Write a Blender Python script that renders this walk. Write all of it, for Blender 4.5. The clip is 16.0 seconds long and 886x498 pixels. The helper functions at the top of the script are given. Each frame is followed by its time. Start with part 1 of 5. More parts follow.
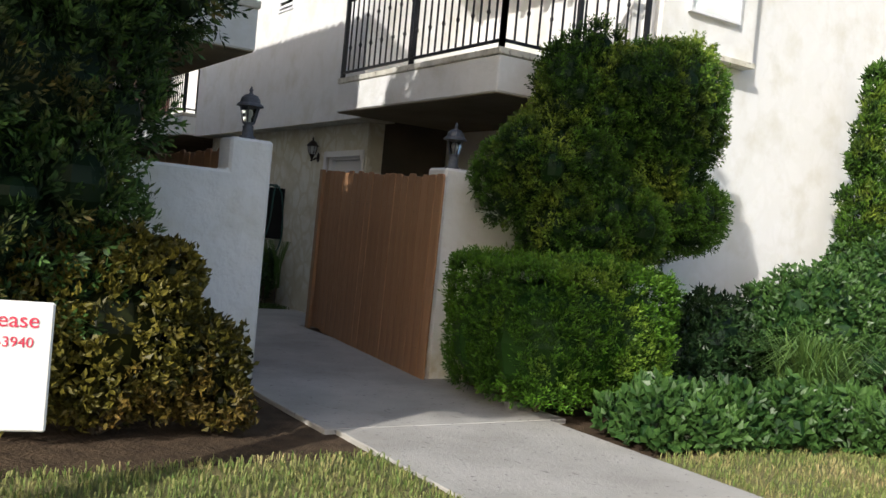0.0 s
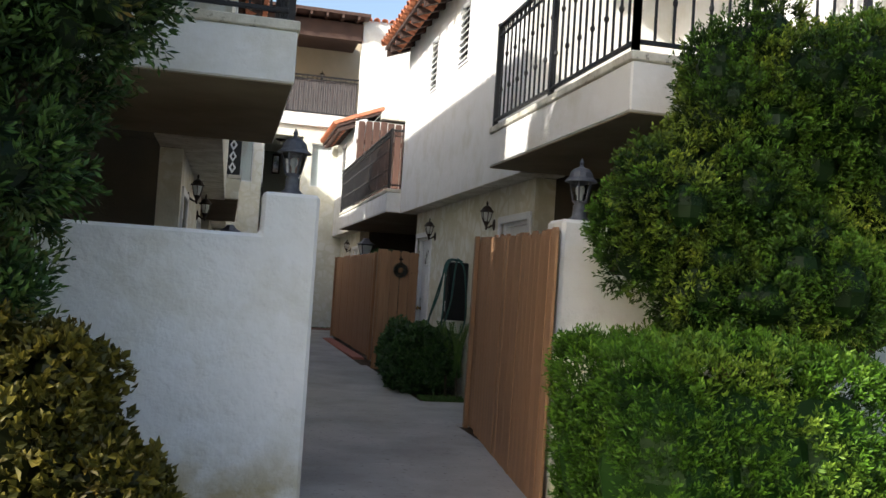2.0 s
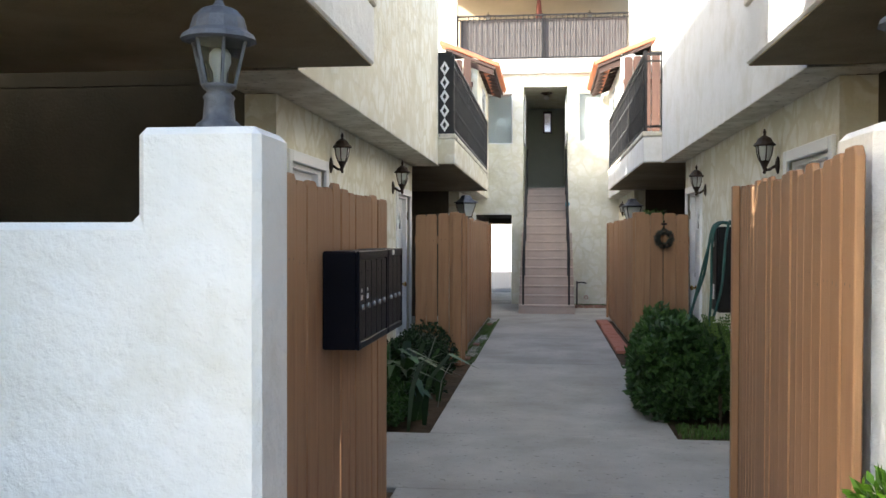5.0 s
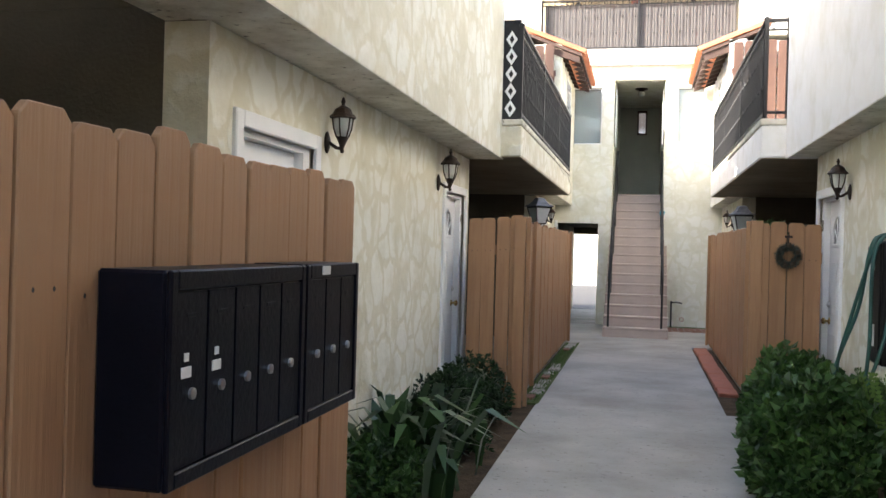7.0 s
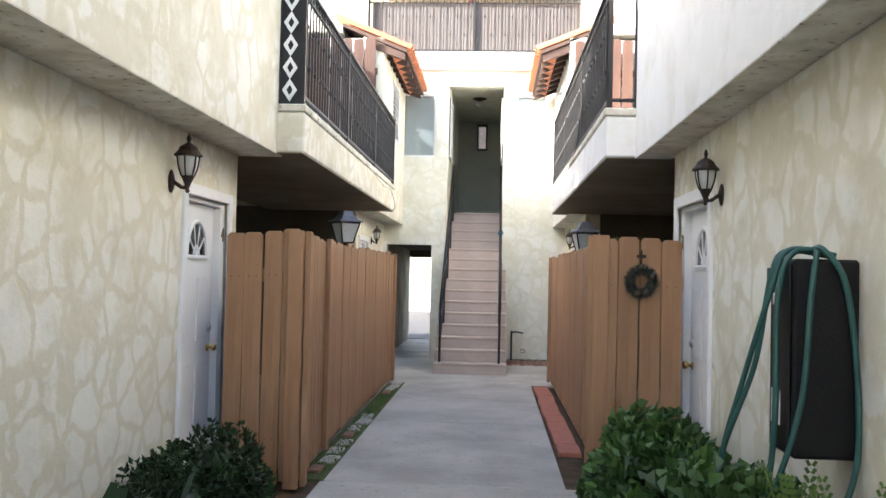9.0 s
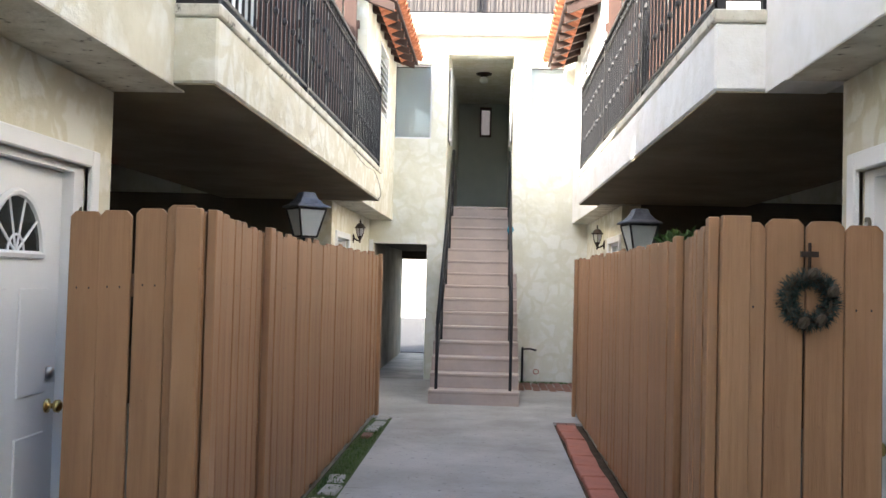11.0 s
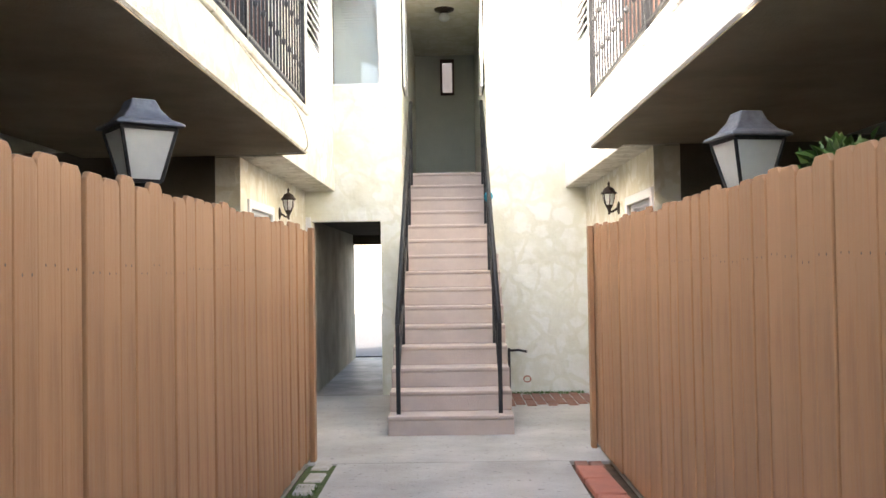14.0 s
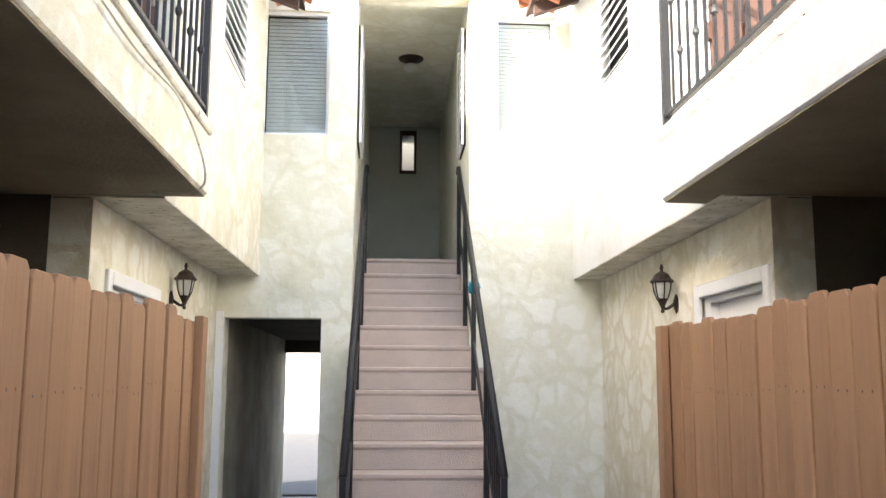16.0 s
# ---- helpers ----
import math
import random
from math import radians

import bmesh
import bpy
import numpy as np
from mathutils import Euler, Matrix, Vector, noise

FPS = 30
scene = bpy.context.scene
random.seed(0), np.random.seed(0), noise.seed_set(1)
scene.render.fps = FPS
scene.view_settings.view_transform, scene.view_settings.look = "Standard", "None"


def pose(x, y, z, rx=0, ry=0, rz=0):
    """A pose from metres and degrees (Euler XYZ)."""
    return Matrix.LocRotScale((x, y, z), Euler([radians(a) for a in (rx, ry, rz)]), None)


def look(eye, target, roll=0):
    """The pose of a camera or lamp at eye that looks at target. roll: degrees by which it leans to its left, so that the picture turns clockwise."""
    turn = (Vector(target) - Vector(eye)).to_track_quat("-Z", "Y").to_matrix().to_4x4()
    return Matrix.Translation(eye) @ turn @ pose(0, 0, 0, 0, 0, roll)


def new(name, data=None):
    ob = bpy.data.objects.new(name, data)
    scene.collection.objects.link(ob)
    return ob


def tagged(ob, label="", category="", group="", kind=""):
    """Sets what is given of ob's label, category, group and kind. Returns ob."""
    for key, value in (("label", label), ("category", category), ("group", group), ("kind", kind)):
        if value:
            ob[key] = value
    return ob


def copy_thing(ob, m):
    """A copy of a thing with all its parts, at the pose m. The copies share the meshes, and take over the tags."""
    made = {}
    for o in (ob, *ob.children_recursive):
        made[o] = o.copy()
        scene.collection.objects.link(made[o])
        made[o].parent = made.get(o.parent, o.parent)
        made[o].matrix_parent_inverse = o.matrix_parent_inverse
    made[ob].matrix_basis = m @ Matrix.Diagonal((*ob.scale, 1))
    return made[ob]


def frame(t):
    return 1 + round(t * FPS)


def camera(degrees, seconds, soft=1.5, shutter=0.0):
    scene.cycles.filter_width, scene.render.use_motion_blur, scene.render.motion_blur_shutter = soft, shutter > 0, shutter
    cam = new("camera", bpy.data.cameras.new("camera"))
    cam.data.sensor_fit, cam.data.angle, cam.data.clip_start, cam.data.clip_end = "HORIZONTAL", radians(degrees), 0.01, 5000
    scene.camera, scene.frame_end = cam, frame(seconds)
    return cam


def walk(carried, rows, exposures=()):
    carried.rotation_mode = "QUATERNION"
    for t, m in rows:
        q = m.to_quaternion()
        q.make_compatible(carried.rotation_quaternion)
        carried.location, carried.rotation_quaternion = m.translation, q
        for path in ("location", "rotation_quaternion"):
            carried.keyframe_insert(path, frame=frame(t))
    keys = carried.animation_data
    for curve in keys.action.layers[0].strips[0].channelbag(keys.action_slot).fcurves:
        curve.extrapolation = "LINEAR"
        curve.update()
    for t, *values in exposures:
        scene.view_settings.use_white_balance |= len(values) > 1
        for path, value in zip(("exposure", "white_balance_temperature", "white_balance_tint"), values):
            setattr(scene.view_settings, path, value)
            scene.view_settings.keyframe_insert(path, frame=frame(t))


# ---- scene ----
cam = camera(51.8, 16.0)
PATH = [
    (0, (-3.175, -0.803, 1.225), (-2.1, 0.883, 1.18), 5.4),
    (0.5, (-2.601, -0.599, 1.205), (-1.668, 1.17, 1.207), 5.7),
    (1, (-2.122, -0.406, 1.183), (-1.342, 1.435, 1.231), 4.4),
    (1.5, (-1.621, -0.092, 1.196), (-1.006, 1.809, 1.276), 3.7),
    (2, (-1.181, 0.306, 1.269), (-0.726, 2.252, 1.35), 3.7),
    (2.5, (-0.79, 0.742, 1.29), (-0.48, 2.715, 1.386), 3.1),
    (3, (-0.483, 1.238, 1.279), (-0.299, 3.226, 1.391), 2.5),
    (3.5, (-0.224, 1.844, 1.312), (-0.168, 3.84, 1.418), 2.4),
    (4, (-0.147, 2.284, 1.367), (-0.183, 4.283, 1.427), 1.4),
    (4.5, (-0.061, 2.731, 1.419), (-0.191, 4.727, 1.431), 0.4),
    (5, (0.008, 3.287, 1.454), (-0.219, 5.274, 1.432), 0.1),
    (7.5, (0.115, 5.793, 1.46), (-0.318, 7.746, 1.472), 1.8),
    (8, (0.262, 6.262, 1.423), (-0.062, 8.235, 1.468), 2.1),
    (8.5, (0.354, 6.912, 1.446), (0.146, 8.901, 1.496), 1.7),
    (9, (0.328, 7.516, 1.472), (0.216, 9.512, 1.529), 1.3),
    (11.5, (0.125, 10.475, 1.504), (0.025, 12.472, 1.568), 1.5),
    (12, (0.115, 10.611, 1.468), (0.046, 12.609, 1.425), 0.7),
    (12.5, (0.123, 11.069, 1.442), (0.006, 13.064, 1.377), 0.8),
    (13, (0.104, 11.824, 1.427), (0.015, 13.821, 1.409), 0.4),
    (13.5, (0.095, 12.525, 1.391), (0.027, 14.524, 1.414), -0.4),
    (14, (0.019, 13.179, 1.414), (0.002, 15.178, 1.462), -0.9),
    (14.5, (-0.041, 13.881, 1.467), (-0.012, 15.879, 1.548), -0.1),
    (15, (-0.089, 14.57, 1.47), (-0.025, 16.563, 1.624), 0.6),
    (15.5, (-0.165, 15.282, 1.468), (-0.068, 17.266, 1.7), 0.2),
    (16, (-0.207, 15.986, 1.464), (-0.094, 17.962, 1.757), 0.3),
]
EXPOSURES = [(0, 0.3, 6500, 10), (0.5, 0.3, 6500, 10), (1, 0.4, 6600, 10), (1.5, 0.6, 6700, 10), (2.5, 1.1, 6700, 8), (3.5, 1.65, 6650, 6), (5, 2.1, 6750, 8), (7.5, 2.5, 6950, 10), (9, 2.65, 6750, 10), (11.3, 2.6, 6800, 10), (12.5, 2.68, 7300, 12), (13.5, 3.15, 7300, 12), (14.5, 3.25, 7100, 12), (16, 2.75, 6800, 10)]
walk(cam, [(t, look(eye, target, roll)) for t, eye, target, roll in PATH], EXPOSURES)

# ---- sky and sun ----
SUN_DIR = Vector((0.76, 0.46, -0.5)).normalized()
world = bpy.data.worlds.new("sky")
scene.world = world
world.use_nodes = True
wn = world.node_tree.nodes
sky = wn.new("ShaderNodeTexSky")
sky.sky_type = "NISHITA"
sky.sun_disc = False
sky.sun_elevation = math.asin(-SUN_DIR.z)
sky.sun_rotation = math.atan2(-SUN_DIR.x, -SUN_DIR.y)
sky.dust_density = 2.5
world.node_tree.links.new(sky.outputs[0], wn["Background"].inputs[0])
wn["Background"].inputs[1].default_value = 0.15
sun_data = bpy.data.lights.new("sun", "SUN")
sun_data.energy, sun_data.angle, sun_data.color = 3.6, radians(0.55), (1.0, 0.96, 0.90)
sun = new("sun", sun_data)
sun.matrix_world = look((0, 0, 20), Vector((0, 0, 20)) + SUN_DIR)


# ---- materials ----
def material(name, rough=0.7, metal=0.0, gloss=0.5):
    m = bpy.data.materials.new(name)
    m.use_nodes = True
    b = m.node_tree.nodes["Principled BSDF"]
    b.inputs["Roughness"].default_value = rough
    b.inputs["Metallic"].default_value = metal
    b.inputs["Specular IOR Level"].default_value = gloss
    return m, m.node_tree.nodes, m.node_tree.links, b


def ramp_mix(N, L, fac, a, b):
    mix = N.new("ShaderNodeMix")
    mix.data_type = "RGBA"
    L.new(fac, mix.inputs[0])
    for sock, c in ((mix.inputs[6], a), (mix.inputs[7], b)):
        if isinstance(c, tuple):
            sock.default_value = (*c, 1)
        else:
            L.new(c, sock)
    return mix.outputs[2]


def noise_fac(N, L, scale, detail=6, lo=0.35, hi=0.65, stretch=(1, 1, 1), rough=0.6, coords="Object"):
    tc, mp, nz, mr = (N.new("ShaderNode" + k) for k in ("TexCoord", "Mapping", "TexNoise", "MapRange"))
    mp.inputs["Scale"].default_value = stretch
    nz.inputs["Scale"].default_value, nz.inputs["Detail"].default_value, nz.inputs["Roughness"].default_value = scale, detail, rough
    L.new(tc.outputs[coords], mp.inputs[0])
    L.new(mp.outputs[0], nz.inputs["Vector"])
    L.new(nz.outputs["Fac"], mr.inputs[0])
    mr.inputs[1].default_value, mr.inputs[2].default_value = lo, hi
    return mr.outputs[0]


def bump(N, L, b, height, strength, distance=0.02, normal=None):
    bp = N.new("ShaderNodeBump")
    bp.inputs["Strength"].default_value, bp.inputs["Distance"].default_value = strength, distance
    L.new(height, bp.inputs["Height"])
    if normal:
        L.new(normal, bp.inputs["Normal"])
    L.new(bp.outputs[0], b.inputs["Normal"])
    return bp.outputs[0]


def painted(name, a, b, scale=3.0, grain=60, rough=0.7, metal=0.0, strength=0.25, stretch=(1, 1, 1), coords="Object", speck=None, gloss=0.5):
    """Two close tones at a coarse scale, grain and relief at a fine one."""
    m, N, L, p = material(name, rough, metal, gloss)
    c = ramp_mix(N, L, noise_fac(N, L, scale, stretch=stretch, coords=coords), a, b)
    fine = noise_fac(N, L, grain, 4, 0.3, 0.7, stretch, coords=coords)
    if speck:
        c = ramp_mix(N, L, noise_fac(N, L, grain * 0.5, 3, 0.62, 0.72, coords=coords), c, speck)
    L.new(c, p.inputs["Base Color"])
    bump(N, L, p, fine, strength, 0.01)
    return m


def stucco(name, base, patch, amount=1.0, relief=0.4):
    """Hand-trowelled stucco: rounded smooth patches over a sandier coat, with fine grain."""
    m, N, L, p = material(name, 0.85)
    tc, mp, vo, mr, add = (N.new("ShaderNode" + k) for k in ("TexCoord", "Mapping", "TexVoronoi", "MapRange", "VectorMath"))
    nz = N.new("ShaderNodeTexNoise")
    nz.inputs["Scale"].default_value, nz.inputs["Detail"].default_value = 5.0, 5
    L.new(tc.outputs["Object"], nz.inputs["Vector"])
    add.operation = "MULTIPLY_ADD"
    L.new(nz.outputs["Color"], add.inputs[0])
    add.inputs[1].default_value = (0.2, 0.2, 0.2)
    L.new(tc.outputs["Object"], add.inputs[2])
    mp.inputs["Scale"].default_value = (4.0, 4.0, 3.5)
    L.new(add.outputs[0], mp.inputs[0])
    vo.feature = "DISTANCE_TO_EDGE"
    vo.inputs["Scale"].default_value = 1.0
    L.new(mp.outputs[0], vo.inputs["Vector"])
    mr.inputs[1].default_value, mr.inputs[2].default_value = 0.055, 0.115
    L.new(vo.outputs["Distance"], mr.inputs[0])
    some = N.new("ShaderNodeMath")
    some.operation = "MULTIPLY"
    L.new(mr.outputs[0], some.inputs[0])
    L.new(noise_fac(N, L, 2.6, 4, 0.39, 0.52), some.inputs[1])
    soft = N.new("ShaderNodeMath")
    soft.operation = "MULTIPLY"
    soft.inputs[1].default_value = amount
    L.new(some.outputs[0], soft.inputs[0])
    c = ramp_mix(N, L, soft.outputs[0], base, patch)
    dirt = tuple(v * k for v, k in zip(base, (0.82, 0.8, 0.72)))
    c = ramp_mix(N, L, noise_fac(N, L, 2.2, 9, 0.5, 0.78), c, dirt)
    L.new(c, p.inputs["Base Color"])
    n = bump(N, L, p, noise_fac(N, L, 5, 8, 0.35, 0.65, rough=0.55), relief, 0.014)
    n = bump(N, L, p, noise_fac(N, L, 120, 3, 0.3, 0.7), 0.25, 0.004, n)
    bump(N, L, p, some.outputs[0], 0.3 * amount, 0.006, n)
    return m


STUCCO = stucco("cream_stucco", (0.645, 0.61, 0.485), (0.75, 0.737, 0.655))
WHITE_STUCCO = stucco("white_stucco", (0.79, 0.79, 0.77), (0.83, 0.83, 0.82), 0.5)
FACADE_STUCCO = stucco("pale_stucco", (0.70, 0.69, 0.58), (0.80, 0.80, 0.74), 0.7)
def stained_wall():
    """White stucco whose foot is splashed with yellow-brown soil."""
    m = stucco("splashed_white_stucco", (0.84, 0.84, 0.82), (0.87, 0.87, 0.86), 0.5, 0.9)
    N, L = m.node_tree.nodes, m.node_tree.links
    p = N["Principled BSDF"]
    was = p.inputs["Base Color"].links[0].from_socket
    tc, sep, mr, mul = (N.new("ShaderNode" + k) for k in ("TexCoord", "SeparateXYZ", "MapRange", "Math"))
    L.new(tc.outputs["Object"], sep.inputs[0])
    L.new(sep.outputs[2], mr.inputs[0])
    mr.inputs[1].default_value, mr.inputs[2].default_value = 0.42, 0.06
    mul.operation = "MULTIPLY"
    L.new(mr.outputs[0], mul.inputs[0])
    L.new(noise_fac(N, L, 3.5, 8, 0.36, 0.6), mul.inputs[1])
    L.new(ramp_mix(N, L, mul.outputs[0], was, (0.50, 0.43, 0.26)), p.inputs["Base Color"])
    return m


GARDEN_WALL = stained_wall()
LEDGE = painted("weathered_ledge_paint", (0.74, 0.72, 0.64), (0.5, 0.47, 0.38), 5, 40, 0.85, strength=0.35, speck=(0.12, 0.11, 0.09))
# patio darkness put into the stucco colour, also used in the passage
SHADE_STUCCO = painted("shade_dark_stucco", (0.11, 0.095, 0.072), (0.085, 0.075, 0.058), 2, 50, 0.9, gloss=0.1)
SOFFIT = painted("mottled_brown_soffit", (0.32, 0.275, 0.195), (0.22, 0.19, 0.13), 1.5, 45, 0.9, strength=0.3, gloss=0.1)
# brown stains over a base darker than the outside stucco
PASSAGE = painted("brown_stained_passage_stucco", (0.36, 0.33, 0.25), (0.22, 0.20, 0.15), 2, 45, 0.9, strength=0.35)
GREY_WALL = painted("sage_grey_stucco", (0.50, 0.53, 0.48), (0.45, 0.48, 0.44), 2, 50, 0.85)
TAN_WALL = painted("tan_stucco", (0.58, 0.48, 0.34), (0.52, 0.43, 0.30), 2, 50, 0.85)
CONCRETE = painted("worn_concrete", (0.47, 0.455, 0.42), (0.32, 0.305, 0.275), 1.1, 55, 0.85, strength=0.3, speck=(0.2, 0.19, 0.18))
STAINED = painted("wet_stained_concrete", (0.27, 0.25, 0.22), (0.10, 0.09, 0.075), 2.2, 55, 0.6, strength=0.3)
STEP_PAINT = painted("pink_beige_step_paint", (0.55, 0.45, 0.39), (0.47, 0.385, 0.335), 3, 90, 0.75, strength=0.3)
SOIL = painted("garden_soil", (0.06, 0.042, 0.028), (0.11, 0.078, 0.05), 7, 40, 0.95, strength=0.8, gloss=0.1)
LAWN = painted("lawn_base", (0.13, 0.15, 0.05), (0.26, 0.22, 0.09), 2.5, 90, 0.95, strength=0.8)
MOSS = painted("moss", (0.05, 0.09, 0.02), (0.10, 0.13, 0.04), 14, 120, 0.95, strength=0.9)
ASPHALT = painted("asphalt", (0.06, 0.06, 0.065), (0.045, 0.045, 0.05), 4, 150, 0.9)
PAVER = painted("red_paver", (0.46, 0.17, 0.11), (0.36, 0.14, 0.10), 6, 60, 0.85, strength=0.5, coords="Object")
BRICK = painted("worn_brick", (0.30, 0.14, 0.10), (0.22, 0.12, 0.09), 8, 60, 0.9, strength=0.6)
STONE = painted("pale_paver", (0.45, 0.43, 0.38), (0.33, 0.31, 0.27), 8, 60, 0.9, strength=0.5)
TILE = painted("terracotta_tile", (0.52, 0.19, 0.09), (0.40, 0.13, 0.07), 5, 60, 0.75, strength=0.4)
ROOF_WOOD = painted("dark_brown_timber", (0.075, 0.04, 0.03), (0.055, 0.03, 0.024), 3, 60, 0.75)
IRON = painted("black_iron_paint", (0.012, 0.012, 0.014), (0.02, 0.02, 0.022), 8, 120, 0.45, 0.3)
BRONZE = painted("dark_bronze_paint", (0.03, 0.02, 0.015), (0.05, 0.033, 0.024), 8, 120, 0.5, 0.5)
LAMP_GREY = painted("weathered_grey_lamp_paint", (0.13, 0.14, 0.16), (0.07, 0.075, 0.09), 14, 90, 0.55, 0.3)
DOOR_WHITE = painted("white_door_paint", (0.80, 0.81, 0.82), (0.76, 0.77, 0.78), 2, 80, 0.45, strength=0.08)
MAIL = painted("navy_black_steel", (0.003, 0.0035, 0.007), (0.005, 0.0055, 0.010), 5, 80, 0.36, 0.0, 0.1, gloss=0.12)
METER = painted("black_cabinet_plastic", (0.005, 0.005, 0.006), (0.009, 0.009, 0.009), 5, 80, 0.5, strength=0.1, gloss=0.25)
BRASS = painted("polished_brass", (0.7, 0.5, 0.2), (0.6, 0.42, 0.16), 9, 80, 0.25, 1.0, 0.05)
CHROME = painted("dull_nickel", (0.6, 0.6, 0.6), (0.5, 0.5, 0.5), 9, 80, 0.3, 1.0, 0.05)
HOSE = painted("green_rubber_hose", (0.02, 0.10, 0.085), (0.015, 0.07, 0.06), 9, 80, 0.45, strength=0.1)
PAPER = painted("white_card", (0.75, 0.75, 0.74), (0.7, 0.7, 0.69), 9, 80, 0.7, strength=0.05)
RED_INK = painted("red_ink", (0.65, 0.04, 0.09), (0.6, 0.04, 0.08), 9, 80, 0.6, strength=0.02)
DIGIT = painted("pale_gold_digit", (0.20, 0.17, 0.11), (0.15, 0.13, 0.09), 9, 80, 0.4, 0.3, strength=0.02)
SCREEN = painted("grey_privacy_cloth", (0.13, 0.12, 0.12), (0.11, 0.10, 0.10), 3, 90, 0.9, strength=0.1)
UMBRELLA = painted("faded_red_canvas", (0.22, 0.06, 0.04), (0.17, 0.05, 0.035), 5, 90, 0.9)
DARK_WOOD = painted("dark_stained_screen_wood", (0.10, 0.045, 0.03), (0.06, 0.03, 0.022), 4, 40, 0.7, stretch=(1, 1, 0.1))
BARK = painted("bark", (0.10, 0.075, 0.05), (0.06, 0.045, 0.03), 10, 50, 0.95, strength=0.9, stretch=(1, 1, 0.3))
BLIND = painted("white_blind_slat", (0.86, 0.88, 0.88), (0.80, 0.82, 0.82), 3, 60, 0.5, strength=0.05)
TEAL = painted("turquoise_cloth", (0.02, 0.30, 0.42), (0.02, 0.25, 0.36), 9, 80, 0.8)


def fence_paint():
    m, N, L, p = material("brown_fence_paint", 0.62)
    oi = N.new("ShaderNodeObjectInfo")
    a = ramp_mix(N, L, oi.outputs["Random"], (0.315, 0.170, 0.084), (0.37, 0.205, 0.105))
    c = ramp_mix(N, L, noise_fac(N, L, 14, 8, 0.45, 0.8, (1, 1, 0.08)), a, (0.22, 0.105, 0.055))
    c = ramp_mix(N, L, noise_fac(N, L, 9, 3, 0.74, 0.78), c, (0.10, 0.045, 0.025))
    worn = noise_fac(N, L, 1.3, 5, 0.5, 0.75, (1, 1, 0.5))
    c = ramp_mix(N, L, worn, c, (0.40, 0.24, 0.14))
    L.new(c, p.inputs["Base Color"])
    bump(N, L, p, noise_fac(N, L, 30, 8, 0.3, 0.7, (1, 1, 0.05)), 0.35, 0.006)
    return m


FENCE = fence_paint()


def leaf_paint(name, a, b, dry=None, rough=0.55, gloss=0.22):
    """Leaves vary by a random value stored on each; bush insides carry painted shade."""
    m, N, L, p = material(name, rough, 0.0, gloss)
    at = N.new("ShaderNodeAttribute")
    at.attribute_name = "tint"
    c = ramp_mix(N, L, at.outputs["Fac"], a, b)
    if dry:
        patch = N.new("ShaderNodeMath")
        patch.operation = "MULTIPLY"
        L.new(noise_fac(N, L, 1.9, 3, 0.52, 0.64), patch.inputs[0])
        L.new(at.outputs["Fac"], patch.inputs[1])
        c = ramp_mix(N, L, patch.outputs[0], c, dry)
    L.new(c, p.inputs["Base Color"])
    p.inputs["Subsurface Weight"].default_value = 0.0
    return m


# third colour: yellow-green patches on juniper and hedge, browning on the dark juniper
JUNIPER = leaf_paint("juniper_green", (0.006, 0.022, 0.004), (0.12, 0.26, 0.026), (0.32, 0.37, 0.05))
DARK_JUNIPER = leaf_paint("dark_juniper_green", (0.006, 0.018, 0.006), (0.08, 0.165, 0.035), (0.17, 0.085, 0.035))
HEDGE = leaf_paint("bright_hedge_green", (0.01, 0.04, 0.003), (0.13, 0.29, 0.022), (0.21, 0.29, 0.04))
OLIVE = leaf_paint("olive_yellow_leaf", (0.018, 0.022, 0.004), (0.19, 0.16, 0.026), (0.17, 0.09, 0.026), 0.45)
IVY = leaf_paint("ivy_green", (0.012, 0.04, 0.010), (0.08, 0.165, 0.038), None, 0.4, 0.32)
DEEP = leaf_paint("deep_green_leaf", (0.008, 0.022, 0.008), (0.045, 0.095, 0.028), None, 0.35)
PINE = leaf_paint("frosted_pine_needle", (0.015, 0.03, 0.026), (0.07, 0.10, 0.09), None, 0.6)
FERN = leaf_paint("fern_green", (0.05, 0.11, 0.025), (0.10, 0.17, 0.04), None, 0.5)
GRASS = leaf_paint("grass_blade", (0.10, 0.16, 0.035), (0.24, 0.24, 0.085), (0.42, 0.33, 0.16), 0.7)


def frosted():
    m, N, L, p = material("frosted_lamp_glass", 0.4)
    c = ramp_mix(N, L, noise_fac(N, L, 12, 4), (0.74, 0.76, 0.74), (0.66, 0.69, 0.68))
    L.new(c, p.inputs["Base Color"])
    p.inputs["Transmission Weight"].default_value = 0.35
    return m


def glass():
    m, N, L, p = material("window_glass", 0.03)
    p.inputs["Base Color"].default_value = (0.9, 0.95, 0.95, 1)
    p.inputs["Transmission Weight"].default_value = 1.0
    p.inputs["IOR"].default_value = 1.45
    return m


FROSTED, GLASS = frosted(), glass()
# near-black colour that stands for unlit rooms
m_, N_, L_, p_ = material("unlit_room_black", 0.9)
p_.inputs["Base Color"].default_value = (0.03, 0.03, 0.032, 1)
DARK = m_


